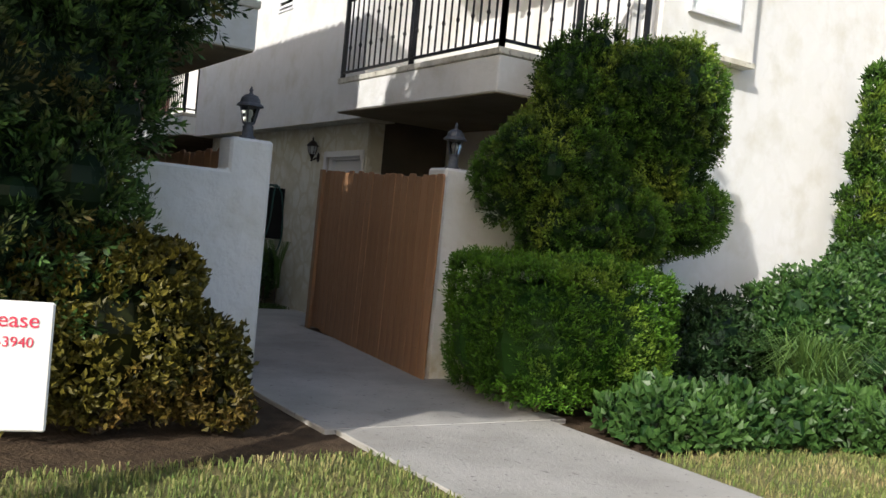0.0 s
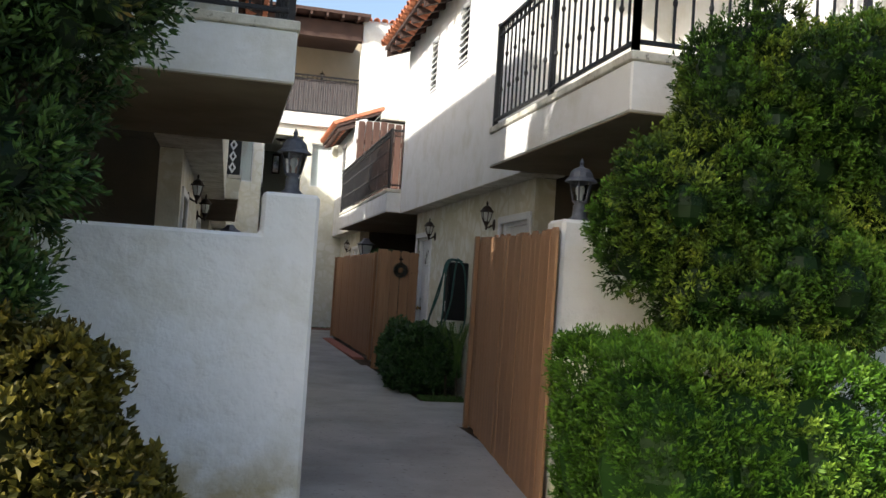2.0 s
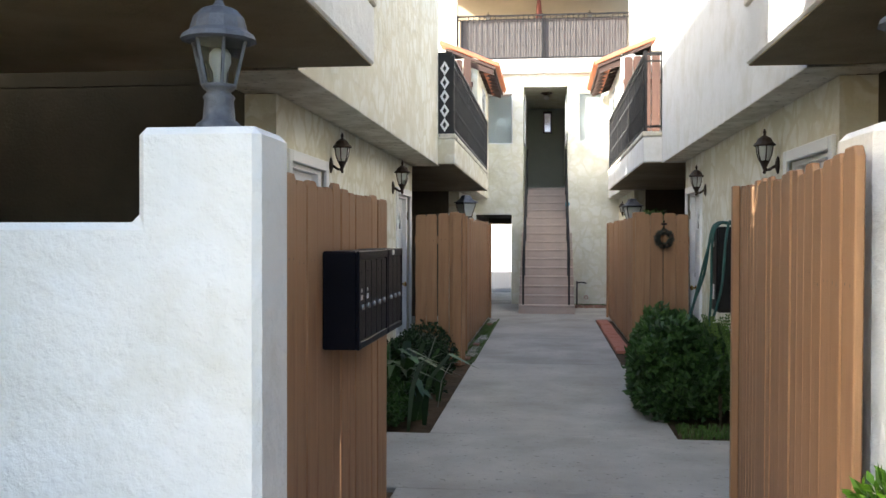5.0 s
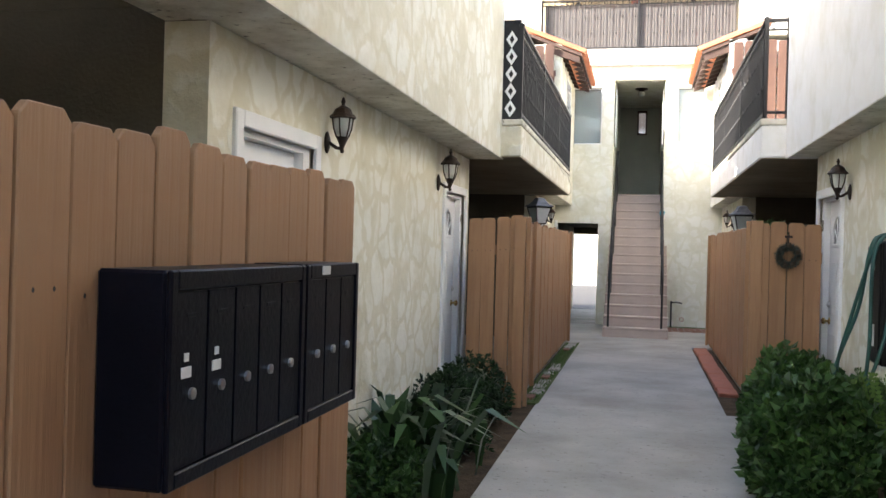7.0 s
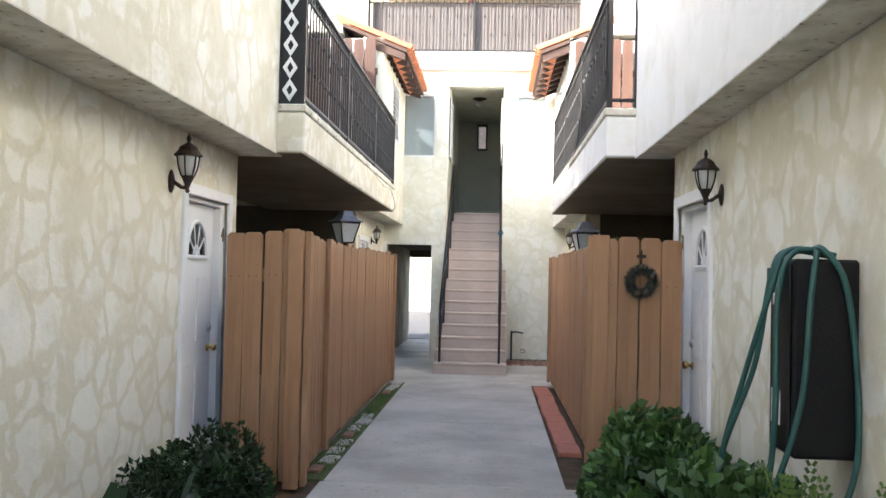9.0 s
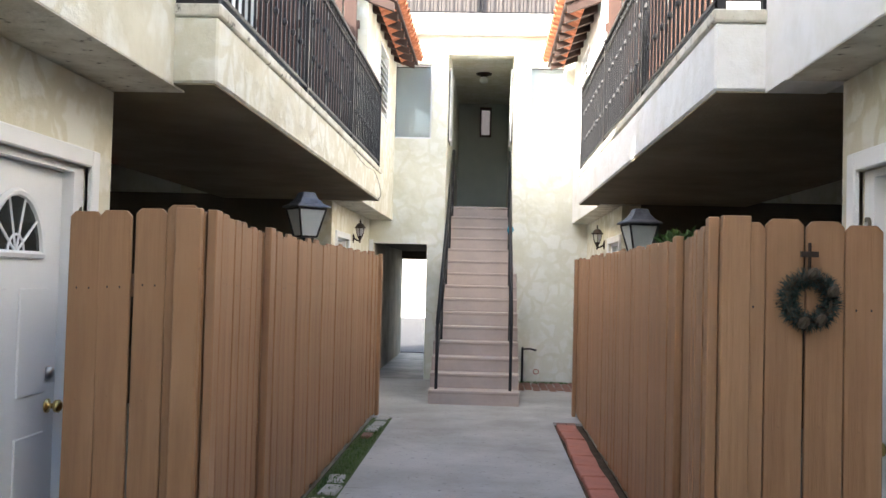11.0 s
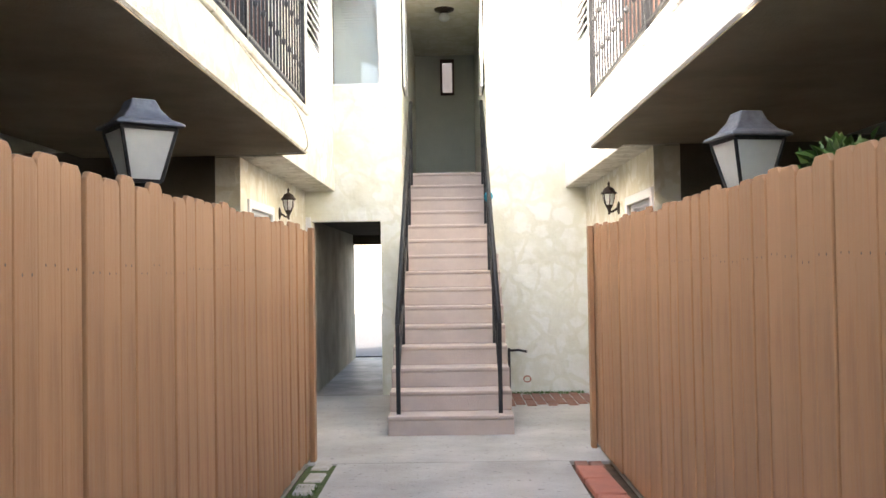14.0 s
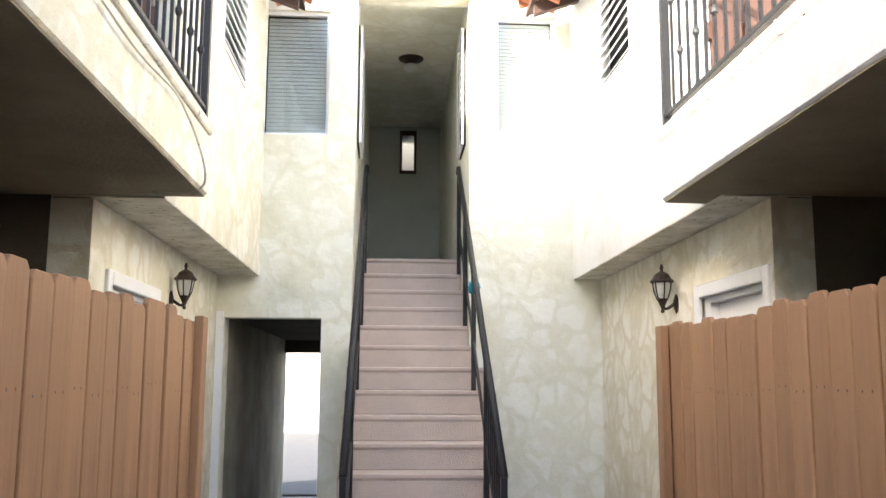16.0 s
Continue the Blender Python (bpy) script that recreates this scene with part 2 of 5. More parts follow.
# ---- mesh builder ----
class Shape:
    def __init__(self):
        self.v, self.f = [], []

    def add(self, verts, faces):
        n = len(self.v)
        self.v += [tuple(p) for p in verts]
        self.f += [tuple(i + n for i in f) for f in faces]
        return self

    def box(self, x0, x1, y0, y1, z0, z1):
        v = [(x, y, z) for z in (z0, z1) for y in (y0, y1) for x in (x0, x1)]
        return self.add(v, [(0, 2, 3, 1), (4, 5, 7, 6), (0, 1, 5, 4), (2, 6, 7, 3), (0, 4, 6, 2), (1, 3, 7, 5)])

    def lathe(self, prof, seg=16, cx=0.0, cy=0.0, turn=0.0):
        """Rings of (radius, z) round a vertical axis, closed at both ends."""
        v = [(cx + r * math.cos(turn + 2 * math.pi * k / seg), cy + r * math.sin(turn + 2 * math.pi * k / seg), z) for r, z in prof for k in range(seg)]
        f = [(i * seg + k, i * seg + (k + 1) % seg, (i + 1) * seg + (k + 1) % seg, (i + 1) * seg + k) for i in range(len(prof) - 1) for k in range(seg)]
        f += [tuple(range(seg))[::-1], tuple((len(prof) - 1) * seg + k for k in range(seg))]
        return self.add(v, f)

    def tube(self, pts, r, seg=8, taper=1.0):
        pts = [Vector(p) for p in pts]
        v, side = [], None
        for i, p in enumerate(pts):
            d = (pts[min(i + 1, len(pts) - 1)] - pts[max(i - 1, 0)]).normalized()
            side = d.orthogonal().normalized() if side is None else (side - d * side.dot(d)).normalized()
            up = d.cross(side)
            rr = r * (1 + (taper - 1) * i / (len(pts) - 1))
            v += [p + rr * (math.cos(2 * math.pi * k / seg) * side + math.sin(2 * math.pi * k / seg) * up) for k in range(seg)]
        n = len(pts)
        f = [(i * seg + k, i * seg + (k + 1) % seg, (i + 1) * seg + (k + 1) % seg, (i + 1) * seg + k) for i in range(n - 1) for k in range(seg)]
        f += [tuple(range(seg))[::-1], tuple((n - 1) * seg + k for k in range(seg))]
        return self.add(v, f)

    def prism(self, outline, y0, y1):
        """An outline in x and z, made thick along y."""
        n = len(outline)
        v = [(x, y0, z) for x, z in outline] + [(x, y1, z) for x, z in outline]
        f = [tuple(range(n)), tuple(range(n, 2 * n))[::-1]] + [(i + n, (i + 1) % n + n, (i + 1) % n, i) for i in range(n)]
        return self.add(v, f)

    def mesh(self, name, mat, bevel=0.0, smooth=False):
        me = bpy.data.meshes.new(name)
        me.from_pydata(self.v, [], self.f)
        bm = bmesh.new()
        bm.from_mesh(me)
        bmesh.ops.recalc_face_normals(bm, faces=bm.faces)
        if bevel:
            sharp = [e for e in bm.edges if len(e.link_faces) == 2 and e.calc_face_angle() > 0.5]
            bmesh.ops.bevel(bm, geom=sharp, offset=bevel, segments=1, affect="EDGES", clamp_overlap=True)
        bm.to_mesh(me)
        bm.free()
        if smooth:
            me.polygons.foreach_set("use_smooth", [True] * len(me.polygons))
        me.materials.append(mat)
        return me

    def ob(self, name, mat, parent=None, m=None, bevel=0.0, smooth=False):
        ob = new(name, self.mesh(name, mat, bevel, smooth))
        if m is not None:
            ob.matrix_basis = m
        ob.parent = parent
        return ob


def part(name, me, parent, m):
    ob = new(name, me)
    ob.parent = parent
    ob.matrix_basis = m
    return ob


def empty(name, m, label, category, group="", kind=""):
    ob = new(name)
    ob.matrix_basis = m
    return tagged(ob, label, category, group, kind)


def structure(ob, label, category="wall"):
    return tagged(ob, label, category, kind="structure")


def slab(name, mat, label, category, x0, x1, y0, y1, z0, z1, bevel=0.0):
    return structure(Shape().box(x0, x1, y0, y1, z0, z1).ob(name, mat, bevel=bevel), label, category)


def wall(name, mat, label, axis, p0, p1, a0, a1, z0, z1, holes=()):
    """A wall from p0 to p1 across its thickness, a0 to a1 along it, with holes (a0, a1, z0, z1) cut through."""
    A = sorted({a0, a1, *(h[0] for h in holes), *(h[1] for h in holes)})
    Z = sorted({z0, z1, *(h[2] for h in holes), *(h[3] for h in holes)})
    A, Z = [a for a in A if a0 <= a <= a1], [z for z in Z if z0 <= z <= z1]

    def solid(i, k):
        if not (0 <= i < len(A) - 1 and 0 <= k < len(Z) - 1):
            return False
        a, z = (A[i] + A[i + 1]) / 2, (Z[k] + Z[k + 1]) / 2
        return not any(h[0] < a < h[1] and h[2] < z < h[3] for h in holes)

    def at(p, a, z):
        return (p, a, z) if axis == "x" else (a, p, z)

    s = Shape()
    for i in range(len(A) - 1):
        for k in range(len(Z) - 1):
            if not solid(i, k):
                continue
            a, b, c, d = A[i], A[i + 1], Z[k], Z[k + 1]
            for p in (p0, p1):
                s.add([at(p, a, c), at(p, b, c), at(p, b, d), at(p, a, d)], [(0, 1, 2, 3)])
            for (di, dk), (q, r) in (((-1, 0), ((a, c), (a, d))), ((1, 0), ((b, c), (b, d))), ((0, -1), ((a, c), (b, c))), ((0, 1), ((a, d), (b, d)))):
                if not solid(i + di, k + dk):
                    s.add([at(p0, *q), at(p1, *q), at(p1, *r), at(p0, *r)], [(0, 1, 2, 3)])
    me = s.mesh(name, mat)
    bm = bmesh.new()
    bm.from_mesh(me)
    bmesh.ops.remove_doubles(bm, verts=bm.verts, dist=1e-5)
    bmesh.ops.recalc_face_normals(bm, faces=bm.faces)
    bm.to_mesh(me)
    bm.free()
    return structure(new(name, me), label)


# ---- ground ----
slab("ground", SOIL, "bare brown garden soil around the buildings", "ground", -600, 600, -600, 600, -0.3, -0.02)
slab("lawn", LAWN, "patchy green and straw lawn beside the path", "lawn", -14, -0.80, -9, 3.36, -0.019, 0.0)
slab("lawn", LAWN, "dry straw-coloured lawn beside the path", "lawn", 0.80, 16, -9, 2.95, -0.019, 0.0)
for k, (y0, y1) in enumerate([(-9, 1.0), (1.006, 3.9), (3.906, 6.6), (6.606, 8.5), (8.506, 10.0), (10.006, 13.9), (13.906, 16.6), (16.606, 19.9)]):
    a, b = (-0.79, 0.79) if y1 < 6 else (-0.86, 0.95) if y1 < 9 else (-1.64, 1.57) if y1 == 10.0 else (-0.86, 0.95) if y1 < 14 else (-0.84, 0.86)
    slab("path_slab", CONCRETE, "worn grey concrete path slab with stains", "path", a, b, y0, y1, -0.1, 0.012, 0.006)
slab("court_slab", CONCRETE, "stained grey concrete court before the stairs", "path", -1.64, 1.57, 19.906, 23.6, -0.1, 0.011, 0.006)
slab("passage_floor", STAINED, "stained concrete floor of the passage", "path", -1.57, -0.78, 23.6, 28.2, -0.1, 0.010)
slab("alley", ASPHALT, "grey asphalt alley behind the building", "road", -30, 30, 28.6, 44, -0.1, -0.004)
slab("patio_floor", CONCRETE, "dim concrete patio floor", "floor", -4.4, -1.7, 5.66, 8.6, -0.1, 0.005)
slab("patio_floor", CONCRETE, "dim concrete patio floor", "floor", 1.62, 4.4, 5.66, 8.6, -0.1, 0.005)
slab("patio_floor", CONCRETE, "dim concrete patio floor", "floor", -4.4, -1.07, 14.4, 20.3, -0.1, 0.003)
slab("patio_floor", CONCRETE, "dim concrete patio floor", "floor", 1.17, 4.4, 14.1, 20.3, -0.1, 0.003)

# ---- building walls ----
LX, RX, LU, RU = -1.64, 1.57, -1.30, 1.34
DOORS_L = [(9.02, 9.92, -1, 1.955), (13.22, 14.12, -1, 1.955)]
DOORS_R = [(8.55, 9.45, -1, 1.955), (12.85, 13.75, -1, 1.955)]
wall("wall_lower_west", STUCCO, "cream stucco wall with smooth pale patches", "x", LX - 0.2, LX, 8.72, 14.36, -0.1, 2.34, DOORS_L)
wall("wall_lower_east", STUCCO, "cream stucco wall with smooth pale patches", "x", RX, RX + 0.2, 8.42, 13.92, -0.1, 2.34, DOORS_R)
wall("wall_lower_far_west", STUCCO, "cream stucco wall with smooth pale patches", "x", LX - 0.2, LX, 20.38, 23.6, -0.1, 2.34, [(20.7, 21.6, -1, 1.955)])
wall("wall_lower_far_east", STUCCO, "cream stucco wall with smooth pale patches", "x", RX, RX + 0.2, 20.1, 23.6, -0.1, 2.34, [(20.2, 21.1, -1, 1.955)])
wall("wall_upper_west", STUCCO, "cream stucco upper wall over the path", "x", -1.6, LU, 8.0, 14.2, 2.35, 4.95, [(10.3, 10.8, 3.9, 4.6), (12.0, 12.5, 3.9, 4.6)])
wall("wall_upper_east", WHITE_STUCCO, "white stucco upper wall over the path", "x", RU, 1.6, 8.2, 14.2, 2.35, 4.95, [(10.4, 10.9, 3.88, 4.65), (12.05, 12.5, 3.88, 4.62)])
wall("wall_upper_far_west", STUCCO, "cream stucco upper wall beside the stairs", "x", -1.6, LU, 20.4, 23.6, 2.35, 4.85, [(21.6, 22.5, 3.6, 4.5)])
wall("wall_upper_far_east", WHITE_STUCCO, "white stucco upper wall beside the stairs", "x", RU, 1.6, 20.35, 23.6, 2.35, 4.85, [(21.6, 22.5, 3.6, 4.5)])
slab("soffit", LEDGE, "stained stucco soffit under the upper floor", "ceiling", LX - 0.2, LU - 0.002, 8.0, 14.36, 2.344, 2.5)
slab("soffit", LEDGE, "stained stucco soffit under the upper floor", "ceiling", RU + 0.002, RX + 0.2, 8.2, 13.92, 2.344, 2.5)
slab("soffit", LEDGE, "stained stucco soffit under the upper floor", "ceiling", LX - 0.2, LU - 0.002, 20.38, 23.6, 2.344, 2.5)
slab("soffit", LEDGE, "stained stucco soffit under the upper floor", "ceiling", RU + 0.002, RX + 0.2, 20.1, 23.6, 2.344, 2.5)
# patio walls carry their shade in the colour
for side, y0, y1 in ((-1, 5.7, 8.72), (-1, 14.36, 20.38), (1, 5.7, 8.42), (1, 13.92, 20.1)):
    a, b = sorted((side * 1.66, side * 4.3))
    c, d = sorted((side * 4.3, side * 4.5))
    slab("patio_back_wall", SHADE_STUCCO, "stucco wall at the back of a patio, coloured dark for shade", "wall", c, d, y0 - 0.2, y1 + 0.2, -0.1, 2.4)
    slab("patio_side_wall", SHADE_STUCCO, "stucco wall at the side of a patio, coloured dark for shade", "wall", a + 0.001, b, y1 + 0.004, y1 + 0.2, -0.1, 2.4)
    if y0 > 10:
        slab("patio_side_wall", SHADE_STUCCO, "stucco wall at the side of a patio, coloured dark for shade", "wall", a + 0.2, b, y0 - 0.2, y0 - 0.004, -0.1, 2.4)
# outer shells and upper rooms
for side in (-1, 1):
    a, b = sorted((side * 4.5, side * 4.7))
    # out of view; reaches forward to keep sun off the patios
    slab("wall_outer", WHITE_STUCCO, "unseen white stucco outer wall blocking the sun", "wall", a, b, 5.96, 28.4, -0.1, 4.9)
    a, b = sorted((side * 2.75, side * 2.95))
    slab("balcony_back_wall", WHITE_STUCCO, "white stucco wall behind the balcony", "wall", a, b, 14.0, 20.62, 2.7, 4.9)
    slab("balcony_back_wall", WHITE_STUCCO, "white stucco wall behind the balcony", "wall", a, b, 5.4, 8.4, 2.7, 5.48)
    a, b = sorted((side * 1.601, side * 2.75))
    for y in (8.2, 14.0, 20.42):
        slab("balcony_end_wall", WHITE_STUCCO, "white stucco wall at the balcony end", "wall", a, b, y + 0.004, y + 0.19, 2.7, 4.84)
wall("wall_front_east", WHITE_STUCCO, "sunlit white stucco street front", "y", 5.45, 5.7, 2.62, 16, -0.1, 5.6, [(3.1, 4.0, 3.2, 4.5)])
slab("wall_front_east_return", WHITE_STUCCO, "white stucco wall beside the patio", "wall", 2.62, 2.8, 5.704, 8.42, -0.1, 2.4)
wall("wall_front_west", WHITE_STUCCO, "white stucco street front", "y", 5.75, 5.95, -16, -3.6, -0.1, 5.0)
slab("bay_window", WHITE_STUCCO, "boxed white stucco bay on the street front", "bay", 2.85, 4.12, 5.3, 5.446, 3.13, 5.0)

# facade with stair alcove and passage
HOLES = [(-0.53, 0.45, -1, 4.83), (-1.57, -0.78, -1, 2.0), (-1.34, -0.76, 3.56, 4.68), (0.68, 1.21, 3.58, 4.68)]
wall("wall_facade", FACADE_STUCCO, "pale stucco facade with stair alcove and passage", "y", 23.6, 23.8, -4.6, 4.6, -0.1, 5.1, HOLES)
slab("parapet_band", WHITE_STUCCO, "white stucco parapet band", "trim", -2.6, 2.4, 23.5, 23.86, 5.104, 5.42, 0.01)
slab("alcove_wall_west", FACADE_STUCCO, "pale stucco stairwell wall", "wall", -0.70, -0.531, 23.804, 28.3, -0.1, 5.0)
slab("alcove_wall_east", FACADE_STUCCO, "pale stucco stairwell wall", "wall", 0.451, 0.62, 23.804, 28.3, -0.1, 5.0)
slab("alcove_back_wall", GREY_WALL, "sage grey wall at the head of the stairs", "wall", -1.8, 1.8, 28.3, 28.5, 2.3, 5.3)
slab("alcove_ceiling", FACADE_STUCCO, "stucco ceiling over the stairs", "ceiling", -0.70, 0.62, 23.804, 28.3, 5.0, 5.098)
slab("stair_landing", STEP_PAINT, "pinkish painted landing at the stair head", "floor", -0.53, 0.45, 24.97, 28.3, 2.4, 2.652)
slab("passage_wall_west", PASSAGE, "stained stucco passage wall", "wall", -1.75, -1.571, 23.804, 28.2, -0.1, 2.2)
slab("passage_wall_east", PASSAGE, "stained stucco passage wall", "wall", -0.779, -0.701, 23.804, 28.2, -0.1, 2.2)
# ceiling and beam share the stucco colour darkened for shade
slab("passage_ceiling", SHADE_STUCCO, "dark passage ceiling", "ceiling", -1.571, -0.779, 23.804, 28.2, 2.02, 2.2)
slab("passage_beam", SHADE_STUCCO, "dark beam over the passage exit", "beam", -1.57, -0.78, 28.0, 28.2, 1.86, 2.016)
slab("alley_wall", WHITE_STUCCO, "sunlit pale building across the alley", "backdrop", -30, 30, 44, 44.4, -0.1, 5.0)
# third floor terrace
slab("terrace_floor", CONCRETE, "terrace floor above the facade", "floor", -4.6, 4.6, 23.86, 27.6, 5.102, 5.3)
slab("terrace_back_wall", TAN_WALL, "tan stucco wall behind the terrace", "wall", -4.6, 4.6, 26.6, 26.8, 5.3, 8.2)
slab("terrace_wall_east", WHITE_STUCCO, "white stucco wall beside the terrace", "wall", 1.78, 4.6, 23.6, 23.85, 5.104, 8.0)
slab("terrace_wall_west", WHITE_STUCCO, "white stucco wall beside the terrace", "wall", -4.6, -2.02, 23.6, 23.85, 5.104, 7.6)
slab("terrace_beam", ROOF_WOOD, "dark brown timber beam under the terrace roof", "beam", -2.9, 1.78, 23.55, 23.8, 7.42, 7.86)
slab("terrace_ceiling", ROOF_WOOD, "dark timber terrace ceiling", "ceiling", -2.9, 1.9, 23.8, 26.6, 7.86, 7.95)
slab("terrace_roof", ROOF_WOOD, "flat dark roof edge over the terrace", "roof", -3.0, 1.9, 23.15, 27.0, 7.96, 8.04)
rafter = Shape().box(-0.03, 0.03, 0, 0.6, 0, 0.09).mesh("rafter", ROOF_WOOD)
beam_top = empty("roof_rafters", pose(0, 23.16, 7.868), "row of dark rafter tails under the terrace roof", "rafters")
for k in range(12):
    part("rafter", rafter, beam_top, pose(-2.8 + 0.4 * k, 0, 0))

# ---- front garden walls and pillars ----
def stepped_wall(label, outline, y0, y1):
    """A low wall and its gate pillar, cast in one."""
    return structure(Shape().prism(outline, y0, y1).ob("garden_wall", GARDEN_WALL, bevel=0.02), label, "wall")

stepped_wall("white stucco garden wall rising to a gate pillar", [(-7.0, -0.1), (-0.70, -0.1), (-0.70, 1.735), (-1.02, 1.735), (-1.02, 1.495), (-7.0, 1.495)], 5.48, 5.74)
stepped_wall("white stucco garden wall rising to a gate pillar", [(0.715, -0.1), (2.61, -0.1), (2.61, 1.40), (1.03, 1.40), (1.03, 1.712), (0.715, 1.712)], 5.36, 5.64)


# ---- balconies ----
def balcony(label, x0, x1, y0, y1, mat):
    """A slab with a stucco fascia and a weathered ledge on top."""
    b = empty("balcony", pose((x0 + x1) / 2, (y0 + y1) / 2, 2.36), label, "balcony", "balconies", "structure")
    inv = pose(-(x0 + x1) / 2, -(y0 + y1) / 2, -2.36)
    Shape().box(x0, x1, y0, y1, 2.36, 2.66).ob("fascia", mat, b, inv, 0.01)
    # separate mottled brown underside, darker than the fascia
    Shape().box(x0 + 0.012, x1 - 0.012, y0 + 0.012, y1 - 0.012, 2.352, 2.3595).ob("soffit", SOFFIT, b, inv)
    e = 0.012
    Shape().box(x0 - e, x1 + e, y0 - e, y1 + e, 2.662, 2.72).ob("ledge", LEDGE, b, inv, 0.008)
    return b

balcony("cream stucco balcony with a stained ledge", -2.9, -1.10, 14.2, 20.38, STUCCO)
balcony("white stucco balcony with a stained ledge", 1.12, 2.9, 14.2, 20.34, WHITE_STUCCO)
balcony("white stucco corner balcony with a weathered ledge", -4.4, -0.89, 5.52, 7.98, WHITE_STUCCO)
balcony("white stucco corner balcony with a weathered ledge", 1.03, 2.74, 5.22, 8.18, WHITE_STUCCO)

BAR = {}
for k in (0.32, 0.62):
    s = Shape().box(-0.007, 0.007, -0.007, 0.007, 0.06, 0.90)
    for z, r in ((k, 0.017),):
        s.lathe([(0.006, z - 0.03), (r, z - 0.008), (r, z + 0.008), (0.006, z + 0.03)], 6)
    BAR[k] = s.mesh("baluster", IRON)
POST = Shape().box(-0.02, 0.02, -0.02, 0.02, 0.0, 0.97).lathe([(0.03, 0.97), (0.03, 0.985), (0.012, 1.0)], 8).mesh("post", IRON)


def railing(m, length, label, name="balcony_railing", step=0.115, posts=2, h=0.93, group="balcony railings"):
    r = empty(name, m, label, "railing", group)
    s = Shape().box(0, length, -0.022, 0.022, h - 0.03, h)
    s.box(0, length, -0.014, 0.014, h - 0.11, h - 0.095)
    s.ob("top_rail", IRON, r, bevel=0.004)
    Shape().box(0, length, -0.015, 0.015, 0.05, 0.075).ob("bottom_rail", IRON, r, bevel=0.003)
    loops = Shape()
    for k in range(int(length / 0.11)):
        c = 0.06 + 0.11 * k
        loops.tube([(c + 0.028 * math.cos(a), 0, h - 0.0625 + 0.028 * math.sin(a)) for a in np.linspace(0, 2 * math.pi, 9)], 0.005, 4)
    tagged(loops.ob("scroll_band", IRON, r), kind="stuff")
    for k in range(posts + 1):
        part("post", POST, r, pose(length * k / posts, 0, 0) @ Matrix.Diagonal((1, 1, (h + 0.02) / 1.0, 1)))
    n = int(length / step)
    for k in range(1, n):
        part("baluster", BAR[(0.32, 0.62)[k % 2]], r, pose(length * k / n, 0, 0) @ Matrix.Diagonal((1, 1, h / 0.93, 1)))
    return r

railing(pose(-1.13, 14.24, 2.72, 0, 0, 90), 6.1, "black wrought-iron balcony railing with knuckled bars", posts=3)
railing(pose(1.15, 14.24, 2.72, 0, 0, 90), 6.06, "black wrought-iron balcony railing with knuckled bars", posts=3)
railing(pose(1.06, 5.25, 2.72, 0, 0, 90), 2.9, "black wrought-iron balcony railing with knuckled bars")
railing(pose(1.06, 5.25, 2.72), 1.56, "black wrought-iron balcony railing with knuckled bars")
railing(pose(-0.93, 5.56, 2.72, 0, 0, 90), 2.4, "black wrought-iron balcony railing with knuckled bars")
railing(pose(-3.55, 5.56, 2.72), 2.62, "black wrought-iron balcony railing with knuckled bars")
railing(pose(1.15, 14.24, 2.72), 0.2, "short black wrought-iron railing return", posts=1)
railing(pose(-2.01, 23.72, 5.43), 3.8, "black iron terrace railing with knuckled bars", "terrace_railing", 0.12, 2, 1.02)
slab("terrace_screen", SCREEN, "grey privacy cloth behind the terrace railing", "screen", -1.95, 1.74, 23.76, 23.765, 5.47, 6.36)

# ornamental end panel of the west balcony
panel = empty("ornamental_panel", pose(-1.32, 14.235, 2.72), "black cast-iron panel, white diamonds in place of its openings", "panel")
s = Shape().box(0, 0.018, -0.008, 0.008, 0, 0.98).box(0.17, 0.188, -0.008, 0.008, 0, 0.98).box(0.018, 0.17, -0.008, 0.008, 0.96, 0.98).box(0.018, 0.17, -0.008, 0.008, 0.0, 0.02)
s.ob("frame", IRON, panel)
Shape().box(0.018, 0.17, 0.001, 0.006, 0.02, 0.96).ob("plate", IRON, panel)
# white diamonds stand in for openings onto the pale background
for k in range(5):
    d = Shape()
    z = 0.11 + 0.17 * k
    o, i = [(0.094, z - 0.085), (0.15, z), (0.094, z + 0.085), (0.038, z)], [(0.094, z - 0.042), (0.118, z), (0.094, z + 0.042), (0.07, z)]
    for q in range(4):
        r = (q + 1) % 4
        d.prism([o[q], o[r], i[r], i[q]], -0.007, 0.007)
    d.ob("diamond_gap", DOOR_WHITE, panel)

# slatted privacy screens at the far balcony ends
def board_mesh(w, h, t, mat, name="board", ear=0.022):
    o = [(0.003, 0), (w - 0.003, 0), (w - 0.003, h - ear), (w - 0.003 - ear, h), (0.003 + ear, h), (0.003, h - ear)]
    me = Shape().prism(o, -t / 2, t / 2).mesh(name, mat, 0.003)
    me.materials.append(IRON)
    bm = bmesh.new()
    bm.from_mesh(me)
    for z in (0.3, h - 0.3):
        for x in (w * 0.3, w * 0.68):
            for sg in (-1, 1):
                q = [bm.verts.new((x + 0.004 * math.cos(a), sg * (t / 2 + 0.0012), z + 0.005 * math.sin(a))) for a in (0, 1.05, 2.09, 3.14, 4.19, 5.24)]
                bm.faces.new(q if sg < 0 else q[::-1]).material_index = 1
    bm.to_mesh(me)
    bm.free()
    return me

